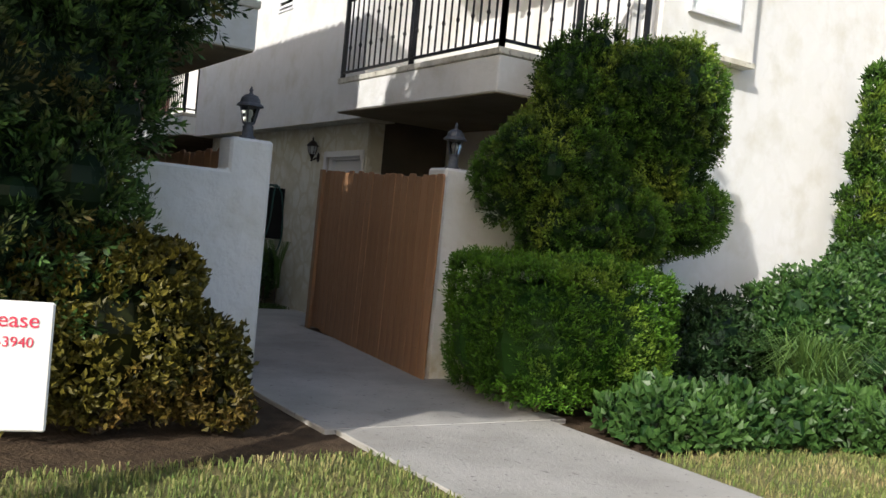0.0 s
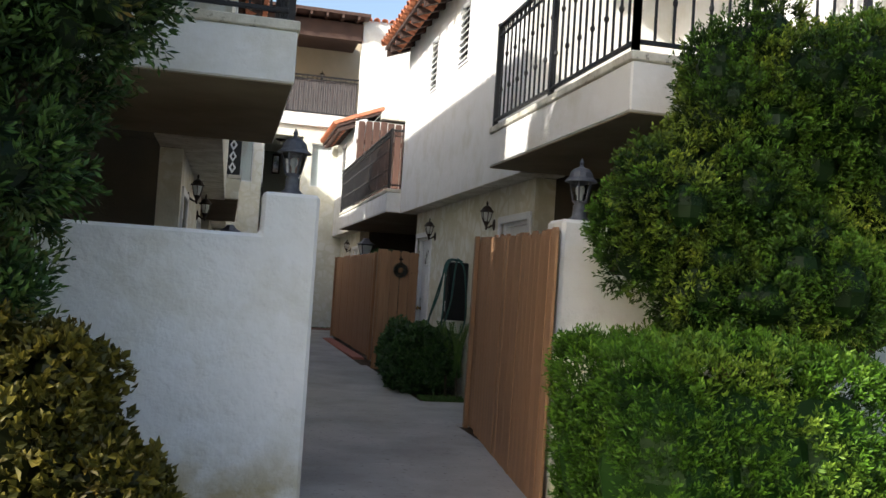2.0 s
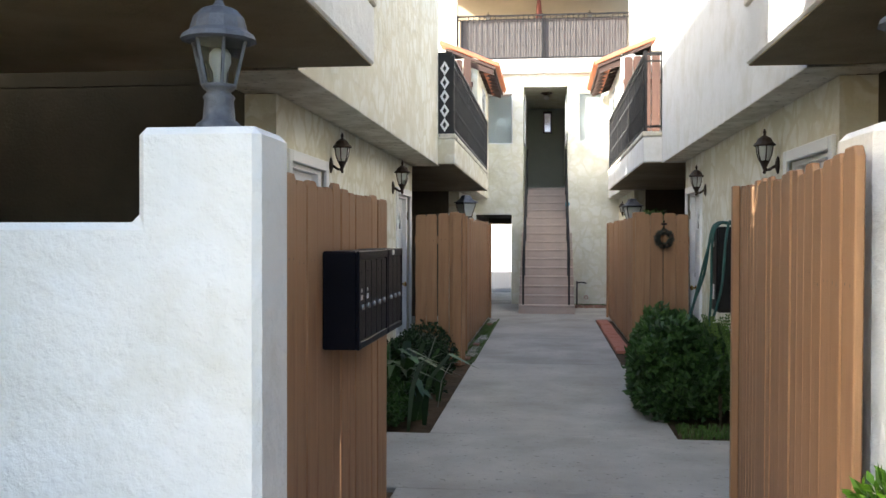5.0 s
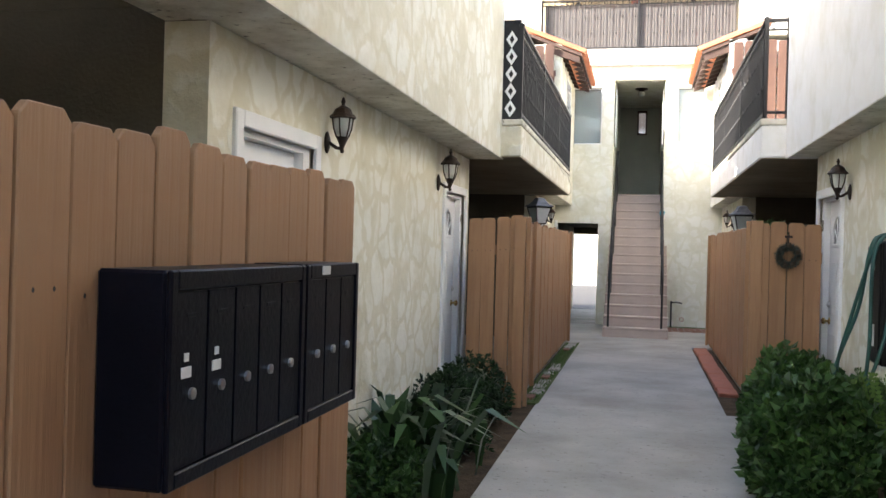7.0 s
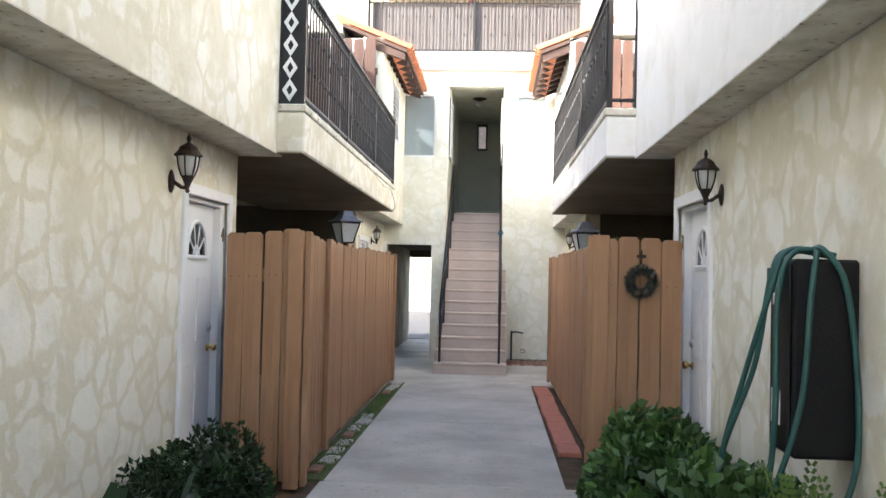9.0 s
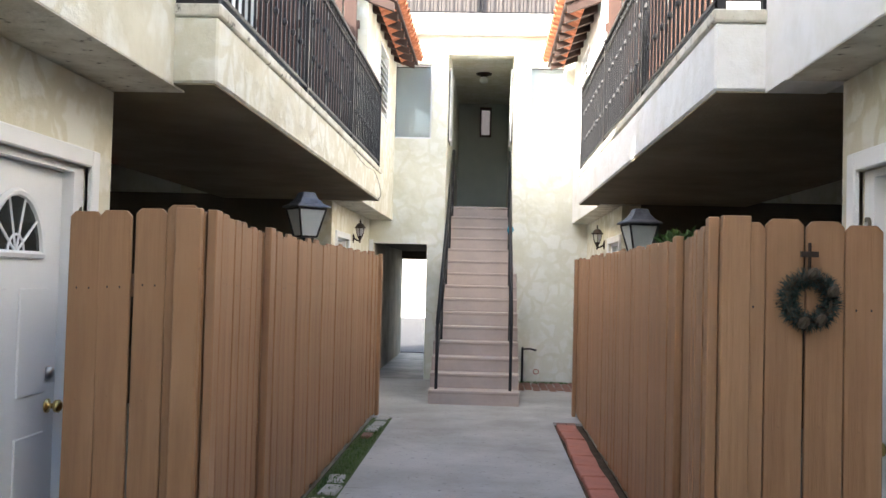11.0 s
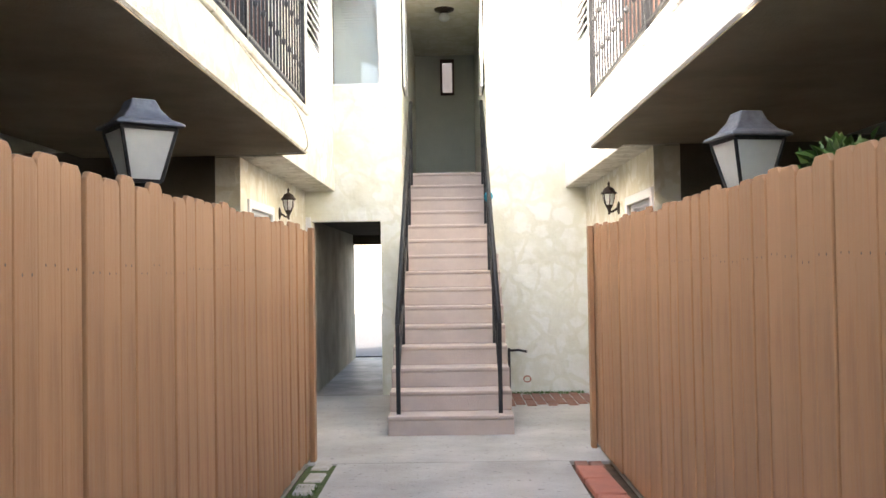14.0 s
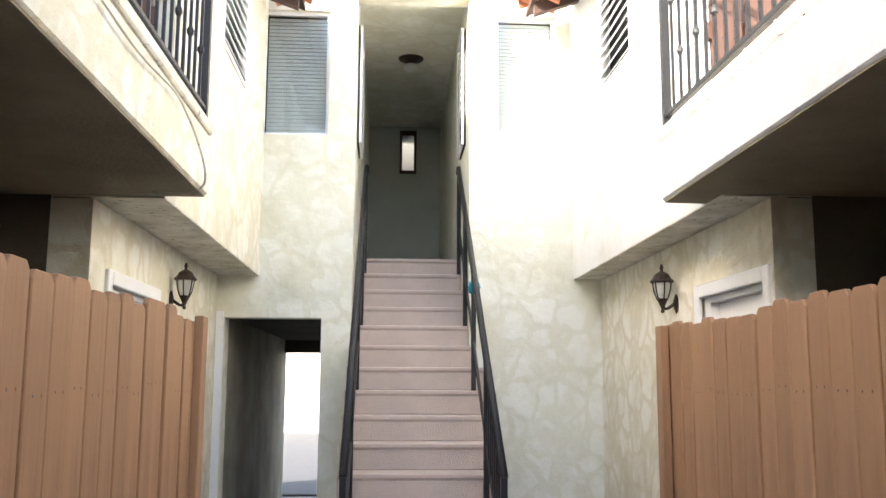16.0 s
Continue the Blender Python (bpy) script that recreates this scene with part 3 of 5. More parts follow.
SLAT = board_mesh(0.15, 1.9, 0.02, DARK_WOOD, "slat")
for x in (-2.55, 1.40):
    scr = empty("privacy_screen", pose(x, 20.3, 2.9), "dark stained board screen at the balcony end", "screen", "privacy screens")
    for k in range(7):
        part("slat", SLAT, scr, pose(0.165 * k, 0, random.uniform(-0.02, 0.03)))
    Shape().box(-0.02, 1.17, 0.012, 0.05, 0.3, 0.39).box(-0.02, 1.17, 0.012, 0.05, 1.4, 1.49).box(0.0, 0.06, 0.014, 0.05, -0.18, 1.4).box(1.09, 1.15, 0.014, 0.05, -0.18, 1.4).ob("rail", DARK_WOOD, scr)

# ---- fences ----
BOARDS = [board_mesh(0.142, 1.70 + d, 0.02, FENCE) for d in (0.0, 0.012, -0.01)]


def fence(x, y0, length, rz, label, step=0.145, posts=(), base=0.04, back=1, rise=0.0, rail=0.0):
    """Upright dog-eared boards on rails; local x runs along it, the face is at local -y."""
    f = empty("fence", pose(x, y0, base, 0, -rise, rz), label, "fence", "brown board fences")
    n = round(length / step)
    for k in range(n):
        w = length / n
        m = pose(w * k, random.uniform(-0.004, 0.004), random.uniform(-0.01, 0.012), 0, random.uniform(-0.25, 0.25), random.uniform(-1.2, 1.2))
        part("board", random.choice(BOARDS), f, m @ Matrix.Diagonal((w / 0.145, 1, 1, 1)))
    a, b = sorted((back * 0.014, back * 0.05))
    for z in (0.25, 1.36):
        Shape().box(rail, length, a, b, z, z + 0.09).ob("rail", FENCE, f)
    for p in posts:
        Shape().prism([(p - 0.05, -0.03), (p + 0.05, -0.03), (p + 0.05, 1.71), (p - 0.05, 1.71)], *sorted((-back * 0.05, -back * 0.012))).ob("batten", FENCE, f, bevel=0.004)
    return f

fence(-1.06, 20.08, 5.13, -90, "brown painted board fence round a patio", posts=(0.06, 5.07), back=-1)
fence(-1.06, 14.94, 1.26, -86.0, "brown painted board fence at a patio corner", posts=(1.2,), back=-1)
fence(-1.50, 13.66, 0.53, 0, "short brown board fence return beside a door", posts=(0.49,))
fence(1.15, 14.86, 5.59, 90, "brown painted board fence round a patio", posts=(0.05, 5.53), back=-1)
fence(0.985, 13.47, 1.39, 83.1, "brown painted board fence at a patio corner", posts=(0.06,), back=-1)
fence(0.985, 13.45, 0.56, 0, "short brown board fence return with a wreath", step=0.14, posts=(0.03,))
fence(-0.885, 8.28, 2.55, -90, "brown painted board fence carrying mailboxes", posts=(2.4,), back=-1, base=-0.035)
fence(0.664, 5.33, 3.14, 82.8, "brown painted board fence beside the entrance", posts=(3.07,), back=-1, base=-0.06, rise=1.7, rail=0.36)

# ---- stairs ----
R, G, Y0 = 0.177, 0.265, 21.0
stairs = empty("staircase", pose(0, Y0, 0), "pinkish painted concrete staircase rising into the alcove", "stairs")
for k in range(15):
    y = G * k
    half = 0.538 if y < 2.55 else 0.0
    x0, x1 = (-0.54, 0.538) if y + G < 2.6 else (-0.528, 0.448)
    Shape().prism([(0, 0), (G + 0.27, 0), (G + 0.27, R), (-0.012, R), (-0.012, R - 0.03), (0, R - 0.035)], x0, x1).ob(
        "step", STEP_PAINT, stairs, Matrix(((0, 1, 0, 0), (1, 0, 0, y), (0, 0, 1, R * k), (0, 0, 0, 1))), 0.006)
Shape().prism([(0.27, -0.1), (2.58, -0.1), (2.58, R * 9.6), (2.4, R * 9), (0.27, R * 0.9)], -0.50, 0.50).ob("stringer", STEP_PAINT, stairs, Matrix(((0, 1, 0, 0), (1, 0, 0, 0), (0, 0, 1, 0), (0, 0, 0, 1))))
for x in (-0.455, 0.43):
    h = empty("handrail", pose(x, Y0 + 0.12, R), "black iron handrail on the staircase", "handrail", "handrails")
    L_ = 3.45
    top = lambda y: 0.78 + y * 0.745
    Shape().tube([(0, 0, top(0)), (0, L_, top(L_)), (0, L_ + 0.02, top(L_) - 0.06)], 0.024, 8).ob("rail", IRON, h, smooth=True)
    Shape().tube([(0, 0, top(0) - 0.55), (0, L_, top(L_) - 0.55)], 0.013, 6).ob("lower_rail", IRON, h)
    for y in (0.0, 0.92, 1.85, 2.65, 3.4):
        Shape().box(-0.018, 0.018, y - 0.018, y + 0.018, y * R / G - 0.15 if y else 0, top(y)).ob("post", IRON, h)
    if x > 0:
        for k in range(1, 9):
            Shape().box(-0.008, 0.008, 0.11 * k - 0.008, 0.11 * k + 0.008, top(0.11 * k) - 0.55, top(0.11 * k)).ob("bar", IRON, h)
rag = tagged(Shape().lathe([(0.02, -0.05), (0.045, -0.02), (0.05, 0.02), (0.03, 0.05)], 7).ob("cloth", TEAL, m=pose(0.43, 22.95, 2.2, 30, 20, 0), smooth=True), "turquoise cloth tied round the handrail", "cloth")

# ---- roofs with barrel-tile eaves ----
def half_tile(r, length, t=0.012, seg=8):
    a = [math.pi * k / seg for k in range(seg + 1)]
    o = [(r * math.cos(q), r * math.sin(q)) for q in a] + [((r - t) * math.cos(q), (r - t) * math.sin(q)) for q in reversed(a)]
    return Shape().prism(o, 0, length).mesh("roof_tile", TILE, smooth=False)

TILE_MESH = half_tile(0.088, 0.42)
PAN_MESH = half_tile(0.07, 0.3)


def eave_roof(side, y0, y1, xe, ze, xo, rows, label):
    """A roof that rises away from the path; local x is outward across the slope, y along the eave."""
    slope = 0.40
    r = empty("tile_roof", pose(side * xe, y0, ze), label, "roof", "tile roofs", "structure")
    w = xo - xe
    o = [(0, 0), (side * w, w * slope), (side * w, w * slope + 0.05), (0, 0.05)]
    Shape().prism(o, 0, y1 - y0).ob("deck", ROOF_WOOD, r)
    tilt = math.degrees(math.atan(slope))
    n = round((y1 - y0) / 0.205)
    for k in range(n):
        y = (k + 0.5) * (y1 - y0) / n
        for q in range(rows):
            m = pose(side * (-0.05 + 0.36 * q), y, 0.075 + (-0.05 + 0.36 * q) * slope + random.uniform(0, 0.008), 0, 0, -90 * side) @ pose(0, 0, 0, tilt, random.uniform(-2, 2), 0)
            part("roof_tile", TILE_MESH, r, m)
        if k < n - 1:
            part("pan_tile", PAN_MESH, r, pose(side * -0.04, y + 0.1, 0.125, 0, 0, -90 * side) @ pose(0, 0, 0, tilt, 180, 0))
    raf = Shape().prism([(0, -0.1), (side * 0.5, 0.5 * slope - 0.12), (side * 0.5, 0.5 * slope - 0.004), (0, -0.004)], -0.035, 0.035).mesh("rafter_tail", ROOF_WOOD)
    for k in range(int((y1 - y0) / 0.4) + 1):
        part("rafter_tail", raf, r, pose(side * 0.03, min(0.06 + 0.4 * k, y1 - y0 - 0.05), 0))
    return r

eave_roof(-1, 5.0, 14.25, 0.97, 4.83, 4.8, 1, "terracotta tile eave on dark rafters")
eave_roof(1, 5.0, 14.25, 0.95, 4.86, 4.8, 1, "terracotta tile eave on dark rafters")
eave_roof(-1, 20.35, 23.48, 0.97, 4.62, 1.9, 3, "low terracotta tile eave on dark rafters")
eave_roof(1, 20.35, 23.48, 0.93, 4.62, 1.9, 3, "low terracotta tile eave on dark rafters")
for sgn in (-1, 1):
    a, b = sorted((sgn * 2.5, sgn * 4.8))
    # flat roofs out of view, added to stop sun entering from above
    slab("flat_roof", LEDGE, "unseen flat roof closing the middle rooms to the sun", "roof", a, b, 14.26, 20.34, 4.904, 5.0)
    a, b = sorted((sgn * 1.9, sgn * 4.8))
    slab("flat_roof", LEDGE, "unseen flat roof closing the far rooms to the sun", "roof", a, b, 20.345, 23.55, 4.904, 5.0)
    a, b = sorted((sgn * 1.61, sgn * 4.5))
    slab("upper_floor", SHADE_STUCCO, "upper floor slab", "floor", a, b, 8.45 if sgn > 0 else 8.75, 13.9, 2.41, 2.7)
cap = empty("tile_coping", pose(1.8, 23.5, 8.0), "terracotta tile coping on the terrace wall", "roof", kind="structure")
for k in range(13):
    part("roof_tile", TILE_MESH, cap, pose(0.1 + 0.21 * k, 0, 0.0, -20, 0, 0))


# ---- windows ----
def window(x0, x1, z0, z1, y, label):
    w = empty("window", pose(x0, y, z0), label, "window", "facade windows", "structure")
    W, H = x1 - x0, z1 - z0
    s = Shape().box(0.002, 0.03, 0, 0.04, 0.002, H - 0.002).box(W - 0.03, W - 0.002, 0, 0.04, 0.002, H - 0.002)
    s.box(0.03, W - 0.03, 0, 0.04, 0.002, 0.03).box(0.03, W - 0.03, 0, 0.04, H - 0.03, H - 0.002).ob("frame", DOOR_WHITE, w)
    pane = Shape().box(0.03, W - 0.03, 0.015, 0.02, 0.03, H - 0.03).ob("pane", GLASS, w)
    pane.visible_shadow = False
    s = Shape()
    n = int(H / 0.035)
    for k in range(n):
        z = 0.035 + k * (H - 0.07) / n
        s.add([(0.035, 0.062, z), (W - 0.035, 0.062, z), (W - 0.035, 0.082, z + 0.038), (0.035, 0.082, z + 0.038)], [(0, 1, 2, 3)])
    tagged(s.ob("blind", BLIND, w), "closed white horizontal blind", kind="stuff")
    # black sheet in place of the unlit room behind the blind
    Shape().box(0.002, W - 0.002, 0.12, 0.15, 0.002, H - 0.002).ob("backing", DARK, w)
    return w

window(-1.34, -0.76, 3.56, 4.68, 23.65, "window with closed white blinds in the facade")
window(0.68, 1.21, 3.58, 4.68, 23.65, "window with closed white blinds in the facade")


def louvre(m, W, H, label):
    w = empty("louvre_window", m, label, "window", "louvre windows", "structure")
    s = Shape().box(0, 0.03, -0.012, 0.05, 0, H).box(W - 0.03, W, -0.012, 0.05, 0, H).box(0.03, W - 0.03, -0.012, 0.05, 0, 0.03).box(0.03, W - 0.03, -0.012, 0.05, H - 0.03, H)
    s.ob("frame", DOOR_WHITE, w)
    blade = Shape().add([(0.03, -0.02, 0), (W - 0.03, -0.02, 0), (W - 0.03, 0.035, 0.075), (0.03, 0.035, 0.075), (0.03, -0.014, -0.004), (W - 0.03, -0.014, -0.004), (W - 0.03, 0.041, 0.071), (0.03, 0.041, 0.071)],
                        [(0, 1, 2, 3), (7, 6, 5, 4), (0, 4, 5, 1), (2, 6, 7, 3)]).mesh("blade", BLIND)
    for k in range(int((H - 0.1) / 0.08)):
        part("blade", blade, w, pose(0, 0, 0.05 + 0.08 * k))
    # black sheet painted as the darkness behind the blades
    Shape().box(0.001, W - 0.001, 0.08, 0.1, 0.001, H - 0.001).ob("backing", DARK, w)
    return w

for y0, y1, z0, z1 in ((10.3, 10.8, 3.9, 4.6), (12.0, 12.5, 3.9, 4.6), (21.6, 22.5, 3.6, 4.5)):
    louvre(pose(LU, y0, z0, 0, 0, 90), y1 - y0, z1 - z0, "white louvred window in the upper wall")
for y0, y1, z0, z1 in ((10.4, 10.9, 3.88, 4.65), (12.05, 12.5, 3.88, 4.62), (21.6, 22.5, 3.6, 4.5)):
    louvre(pose(RU, y1, z0, 0, 0, -90), y1 - y0, z1 - z0, "white louvred window in the upper wall")
louvre(pose(-0.531, 23.95, 3.6, 0, 0, 90) @ pose(0, -0.038, 0) @ Matrix.Diagonal((1, 0.35, 1, 1)), 0.6, 1.1, "louvred stairwell window")
louvre(pose(0.451, 24.55, 3.6, 0, 0, -90) @ pose(0, -0.038, 0) @ Matrix.Diagonal((1, 0.35, 1, 1)), 0.6, 1.1, "louvred stairwell window")
bw = window(3.15, 3.85, 3.45, 4.7, 5.25, "window in the boxed bay")
Shape().box(-0.32, 0.99, 0.02, 0.19, -0.37, -0.322).ob("sill", LEDGE, bw)


# ---- doors ----
def text_mesh(body, size, mat, depth=0.004):
    cu = bpy.data.curves.new("lettering", "FONT")
    cu.body, cu.size, cu.extrude = body, size, depth
    t = bpy.data.objects.new("lettering", cu)
    scene.collection.objects.link(t)
    me = bpy.data.meshes.new_from_object(t.evaluated_get(bpy.context.evaluated_depsgraph_get()))
    bpy.data.objects.remove(t)
    me.materials.append(mat)
    return me


def door(m, number, flip, label):
    d = empty("front_door", m, label, "door", "front doors", "structure")
    W, H, c = 0.9, 1.955, 0.075
    s = Shape().box(-c, 0, -0.022, 0.02, 0, H + c).box(W, W + c, -0.022, 0.02, 0, H + c).box(0, W, -0.022, 0.02, H, H + c)
    s.ob("casing", DOOR_WHITE, d, bevel=0.006)
    far = (0.0, 0.09) if flip else (W - 0.09, W)
    near = (W - 0.03, W) if flip else (0.0, 0.03)
    s = Shape().box(*far, 0.02, 0.11, 0, H).box(*near, 0.02, 0.11, 0, H)
    s.box(min(far[1], near[1]), max(far[0], near[0]), 0.02, 0.11, H - 0.03, H).ob("jamb", DOOR_WHITE, d)
    x0, x1 = min(far[1], near[1]) + 0.004, max(far[0], near[0]) - 0.004
    leaf = Shape().box(x0, x1, 0.07, 0.11, 0.015, H - 0.034).ob("leaf", DOOR_WHITE, d, bevel=0.003)
    cx, w = (x0 + x1) / 2, x1 - x0
    s = Shape()
    for a, b in ((x0 + 0.1, cx - 0.05), (cx + 0.05, x1 - 0.1)):
        for z0, z1 in ((0.2, 0.82), (0.98, 1.42)):
            s.box(a, b, 0.062, 0.071, z0, z1)
    s.ob("panel", DOOR_WHITE, d, bevel=0.008)
    R_ = w * 0.27
    arc = [(cx + R_ * math.cos(q), 1.56 + 1.15 * R_ * math.sin(q)) for q in np.linspace(0, math.pi, 13)]
    Shape().prism(arc, 0.064, 0.0695).ob("fan_light", DARK_PANE, d)
    s = Shape()
    for q in np.linspace(0, math.pi, 6)[1:-1]:
        s.tube([(cx, 0.062, 1.56), (cx + R_ * math.cos(q), 0.062, 1.56 + 1.15 * R_ * math.sin(q))], 0.006, 5)
    s.tube([(x, 0.062, z) for x, z in arc] , 0.016, 6)
    s.tube([(cx - R_ - 0.01, 0.062, 1.555), (cx + R_ + 0.01, 0.062, 1.555)], 0.016, 6)
    s.tube([(cx + 0.3 * R_ * math.cos(q), 0.062, 1.56 + 0.35 * R_ * math.sin(q)) for q in np.linspace(0, math.pi, 9)], 0.006, 5)
    s.ob("fan_bars", DOOR_WHITE, d)
    kx = x0 + 0.07 if flip else x1 - 0.07
    Shape().lathe([(0.03, 0), (0.03, 0.008), (0.012, 0.012), (0.012, 0.03), (0.026, 0.04), (0.028, 0.055), (0.015, 0.066)], 12).ob("knob", BRASS, d, pose(kx, 0.07, 0.92, 90, 0, 0), smooth=True)
    Shape().lathe([(0.028, 0), (0.028, 0.01), (0.018, 0.022)], 12).ob("deadbolt", CHROME, d, pose(kx, 0.07, 1.06, 90, 0, 0), smooth=True)
    if number:
        fx = far[0] + 0.012
        part("number", text_mesh(number, 0.14, DIGIT), d, pose(fx, 0.0155, 1.68, 90, 0, 0))
    return d

m_, N_, L_, p_ = material("dark_door_glass", 0.08)
p_.inputs["Base Color"].default_value = (0.03, 0.035, 0.035, 1)
DARK_PANE = m_
door(pose(LX, 9.02, 0, 0, 0, 90), "2", False, "white panelled front door with fan light")
door(pose(LX, 13.22, 0, 0, 0, 90), "4", False, "white panelled front door with fan light")
door(pose(LX, 20.7, 0, 0, 0, 90), "", False, "white panelled front door with fan light")
door(pose(RX, 9.45, 0, 0, 0, -90), "", True, "white panelled front door with fan light")
door(pose(RX, 13.75, 0, 0, 0, -90), "3", True, "white panelled front door with fan light")
door(pose(RX, 21.1, 0, 0, 0, -90), "", True, "white panelled front door with fan light")
slab("passage_casing", DOOR_WHITE, "white painted casing beside the passage", "trim", -1.635, -1.575, 23.575, 23.598, 0.012, 2.05)


# ---- lamps ----
def sconce(m, label="dark bronze lantern on a curved wall arm"):
    d = empty("wall_lantern", m, label, "wall lamp", "wall lanterns")
    Shape().lathe([(0.045, 0), (0.05, 0.01), (0.035, 0.02), (0.015, 0.03)], 14).ob("backplate", BRONZE, d, pose(0, 0, 0.02, 90, 0, 0) @ Matrix.Diagonal((1, 1.7, 1, 1)), smooth=True)
    pts = [(0, -0.02, 0.02), (0, -0.05, 0.0), (0, -0.08, -0.02), (0, -0.105, -0.025), (0, -0.12, 0.0), (0, -0.125, 0.05)]
    Shape().tube(pts, 0.014, 8).ob("arm", BRONZE, d, smooth=True)
    Shape().lathe([(0.008, -0.06), (0.018, -0.045), (0.01, -0.03), (0.03, 0.02), (0.045, 0.05), (0.05, 0.06), (0.02, 0.065)], 12).ob("cup", BRONZE, d, pose(0, -0.125, 0), smooth=True)
    Shape().lathe([(0.04, 0.062), (0.062, 0.12), (0.072, 0.18), (0.07, 0.2)], 12).ob("glass", FROSTED, d, pose(0, -0.125, 0), smooth=True)
    s = Shape()
    for k in range(6):
        a = math.pi / 3 * k
        s.tube([(r * math.cos(a), r * math.sin(a), z) for r, z in ((0.045, 0.058), (0.067, 0.12), (0.078, 0.2))], 0.006, 5)
    s.lathe([(0.083, 0.195), (0.1, 0.2), (0.1, 0.21), (0.075, 0.235), (0.06, 0.265), (0.03, 0.285), (0.012, 0.295), (0.012, 0.31), (0.018, 0.32), (0.006, 0.355)], 12)
    s.ob("cage", BRONZE, d, pose(0, -0.125, 0))
    return d

LANTERN = Matrix.Diagonal((0.86, 0.86, 0.86, 1))
base_sconce = sconce(pose(LX, 12.93, 1.985, 0, 0, 90) @ LANTERN)
for x, y, z, rz in ((LX, 10.12, 1.94, 90), (LX, 22.0, 1.92, 90), (RX, 9.72, 1.885, -90), (RX, 12.58, 1.87, -90), (RX, 21.55, 1.89, -90)):
    copy_thing(base_sconce, pose(x, y, z + 0.06, 0, 0, rz) @ LANTERN)
for x in (-1.5, 1.05):
    copy_thing(base_sconce, pose(x, 26.59, 6.95, 0, 0, 0) @ LANTERN)


def pillar_lamp(m):
    d = empty("pillar_lamp", m, "weathered grey lantern on a gate pillar", "lamp", "pillar lamps")
    Shape().lathe([(0.075, 0), (0.07, 0.02), (0.05, 0.035), (0.045, 0.09), (0.05, 0.1), (0.035, 0.115), (0.05, 0.125), (0.055, 0.135)], 14).ob("base", LAMP_GREY, d, smooth=True)
    g = Shape().lathe([(0.05, 0.137), (0.082, 0.26)], 6).ob("pane", GLASS, d)
    g.visible_shadow = False
    s = Shape()
    for k in range(6):
        a = math.pi / 3 * k
        s.tube([(0.052 * math.cos(a), 0.052 * math.sin(a), 0.135), (0.085 * math.cos(a), 0.085 * math.sin(a), 0.262)], 0.006, 5)
    s.lathe([(0.1, 0.258), (0.118, 0.262), (0.112, 0.275), (0.09, 0.29), (0.08, 0.325), (0.055, 0.35), (0.02, 0.362), (0.012, 0.375), (0.018, 0.39), (0.004, 0.42)], 12)
    s.ob("cage", LAMP_GREY, d)
    Shape().lathe([(0.012, 0.14), (0.012, 0.17), (0.026, 0.2), (0.024, 0.225), (0.01, 0.24)], 10).ob("bulb", FROSTED, d, smooth=True)
    return d

pl = pillar_lamp(pose(-0.855, 5.62, 1.735) @ Matrix.Diagonal((0.85, 0.85, 0.92, 1)))
copy_thing(pl, pose(0.87, 5.51, 1.712))


def patio_lamp(m, turn):
    d = empty("patio_lamp", m, "square black post lantern with frosted panes", "lamp", "patio lamps")
    Shape().lathe([(0.035, 0), (0.03, 1.68), (0.045, 1.70), (0.02, 1.74), (0.05, 1.775)], 10).ob("post", IRON, d, smooth=True)
    t = math.pi / 4 + radians(turn)
    Shape().lathe([(0.095, 1.785), (0.168, 1.975)], 4, turn=t).ob("pane", FROSTED, d)
    s = Shape().lathe([(0.1, 1.772), (0.105, 1.786)], 4, turn=t).lathe([(0.175, 1.972), (0.18, 1.992)], 4, turn=t)
    for k in range(4):
        a = t + math.pi / 2 * k
        s.tube([(0.099 * math.cos(a), 0.099 * math.sin(a), 1.78), (0.172 * math.cos(a), 0.172 * math.sin(a), 1.98)], 0.009, 5)
    s.ob("frame", IRON, d)
    Shape().lathe([(0.215, 1.988), (0.21, 2.0), (0.15, 2.02), (0.1, 2.06), (0.075, 2.1), (0.02, 2.105)], 4, turn=t).ob("roof", LAMP_GREY, d, bevel=0.004)
    return d

patio_lamp(pose(-1.19, 16.73, 0) @ Matrix.Diagonal((0.88, 0.88, 1, 1)), 38)
patio_lamp(pose(1.25, 16.95, -0.05) @ Matrix.Diagonal((0.88, 0.88, 1, 1)), 10)
ceil = empty("ceiling_lamp", pose(-0.02, 25.6, 5.0), "bronze ceiling lamp with a white globe", "ceiling lamp")
Shape().lathe([(0.14, -0.001), (0.13, -0.02), (0.06, -0.04), (0.05, -0.06)], 16).ob("canopy", BRONZE, ceil, smooth=True)
Shape().lathe([(0.03, -0.17), (0.065, -0.15), (0.078, -0.11), (0.06, -0.07), (0.045, -0.062)], 16).ob("globe", FROSTED, ceil, smooth=True)

# ---- picture at the head of the stairs ----
pic = empty("framed_mirror", pose(-0.11, 28.29, 4.33, 7, 0, 0), "small dark framed mirror on the grey wall", "mirror")
Shape().box(0, 0.035, -0.03, 0, 0, 0.59).box(0.195, 0.23, -0.03, 0, 0, 0.59).box(0.035, 0.195, -0.03, 0, 0, 0.045).box(0.035, 0.195, -0.03, 0, 0.53, 0.59).ob("frame", ROOF_WOOD, pic, bevel=0.004)
m_, N_, L_, p_ = material("mirror_glass", 0.05, 1.0)
p_.inputs["Base Color"].default_value = (0.36, 0.41, 0.52, 1)
Shape().box(0.035, 0.195, -0.012, -0.004, 0.045, 0.53).ob("glass", m_, pic)

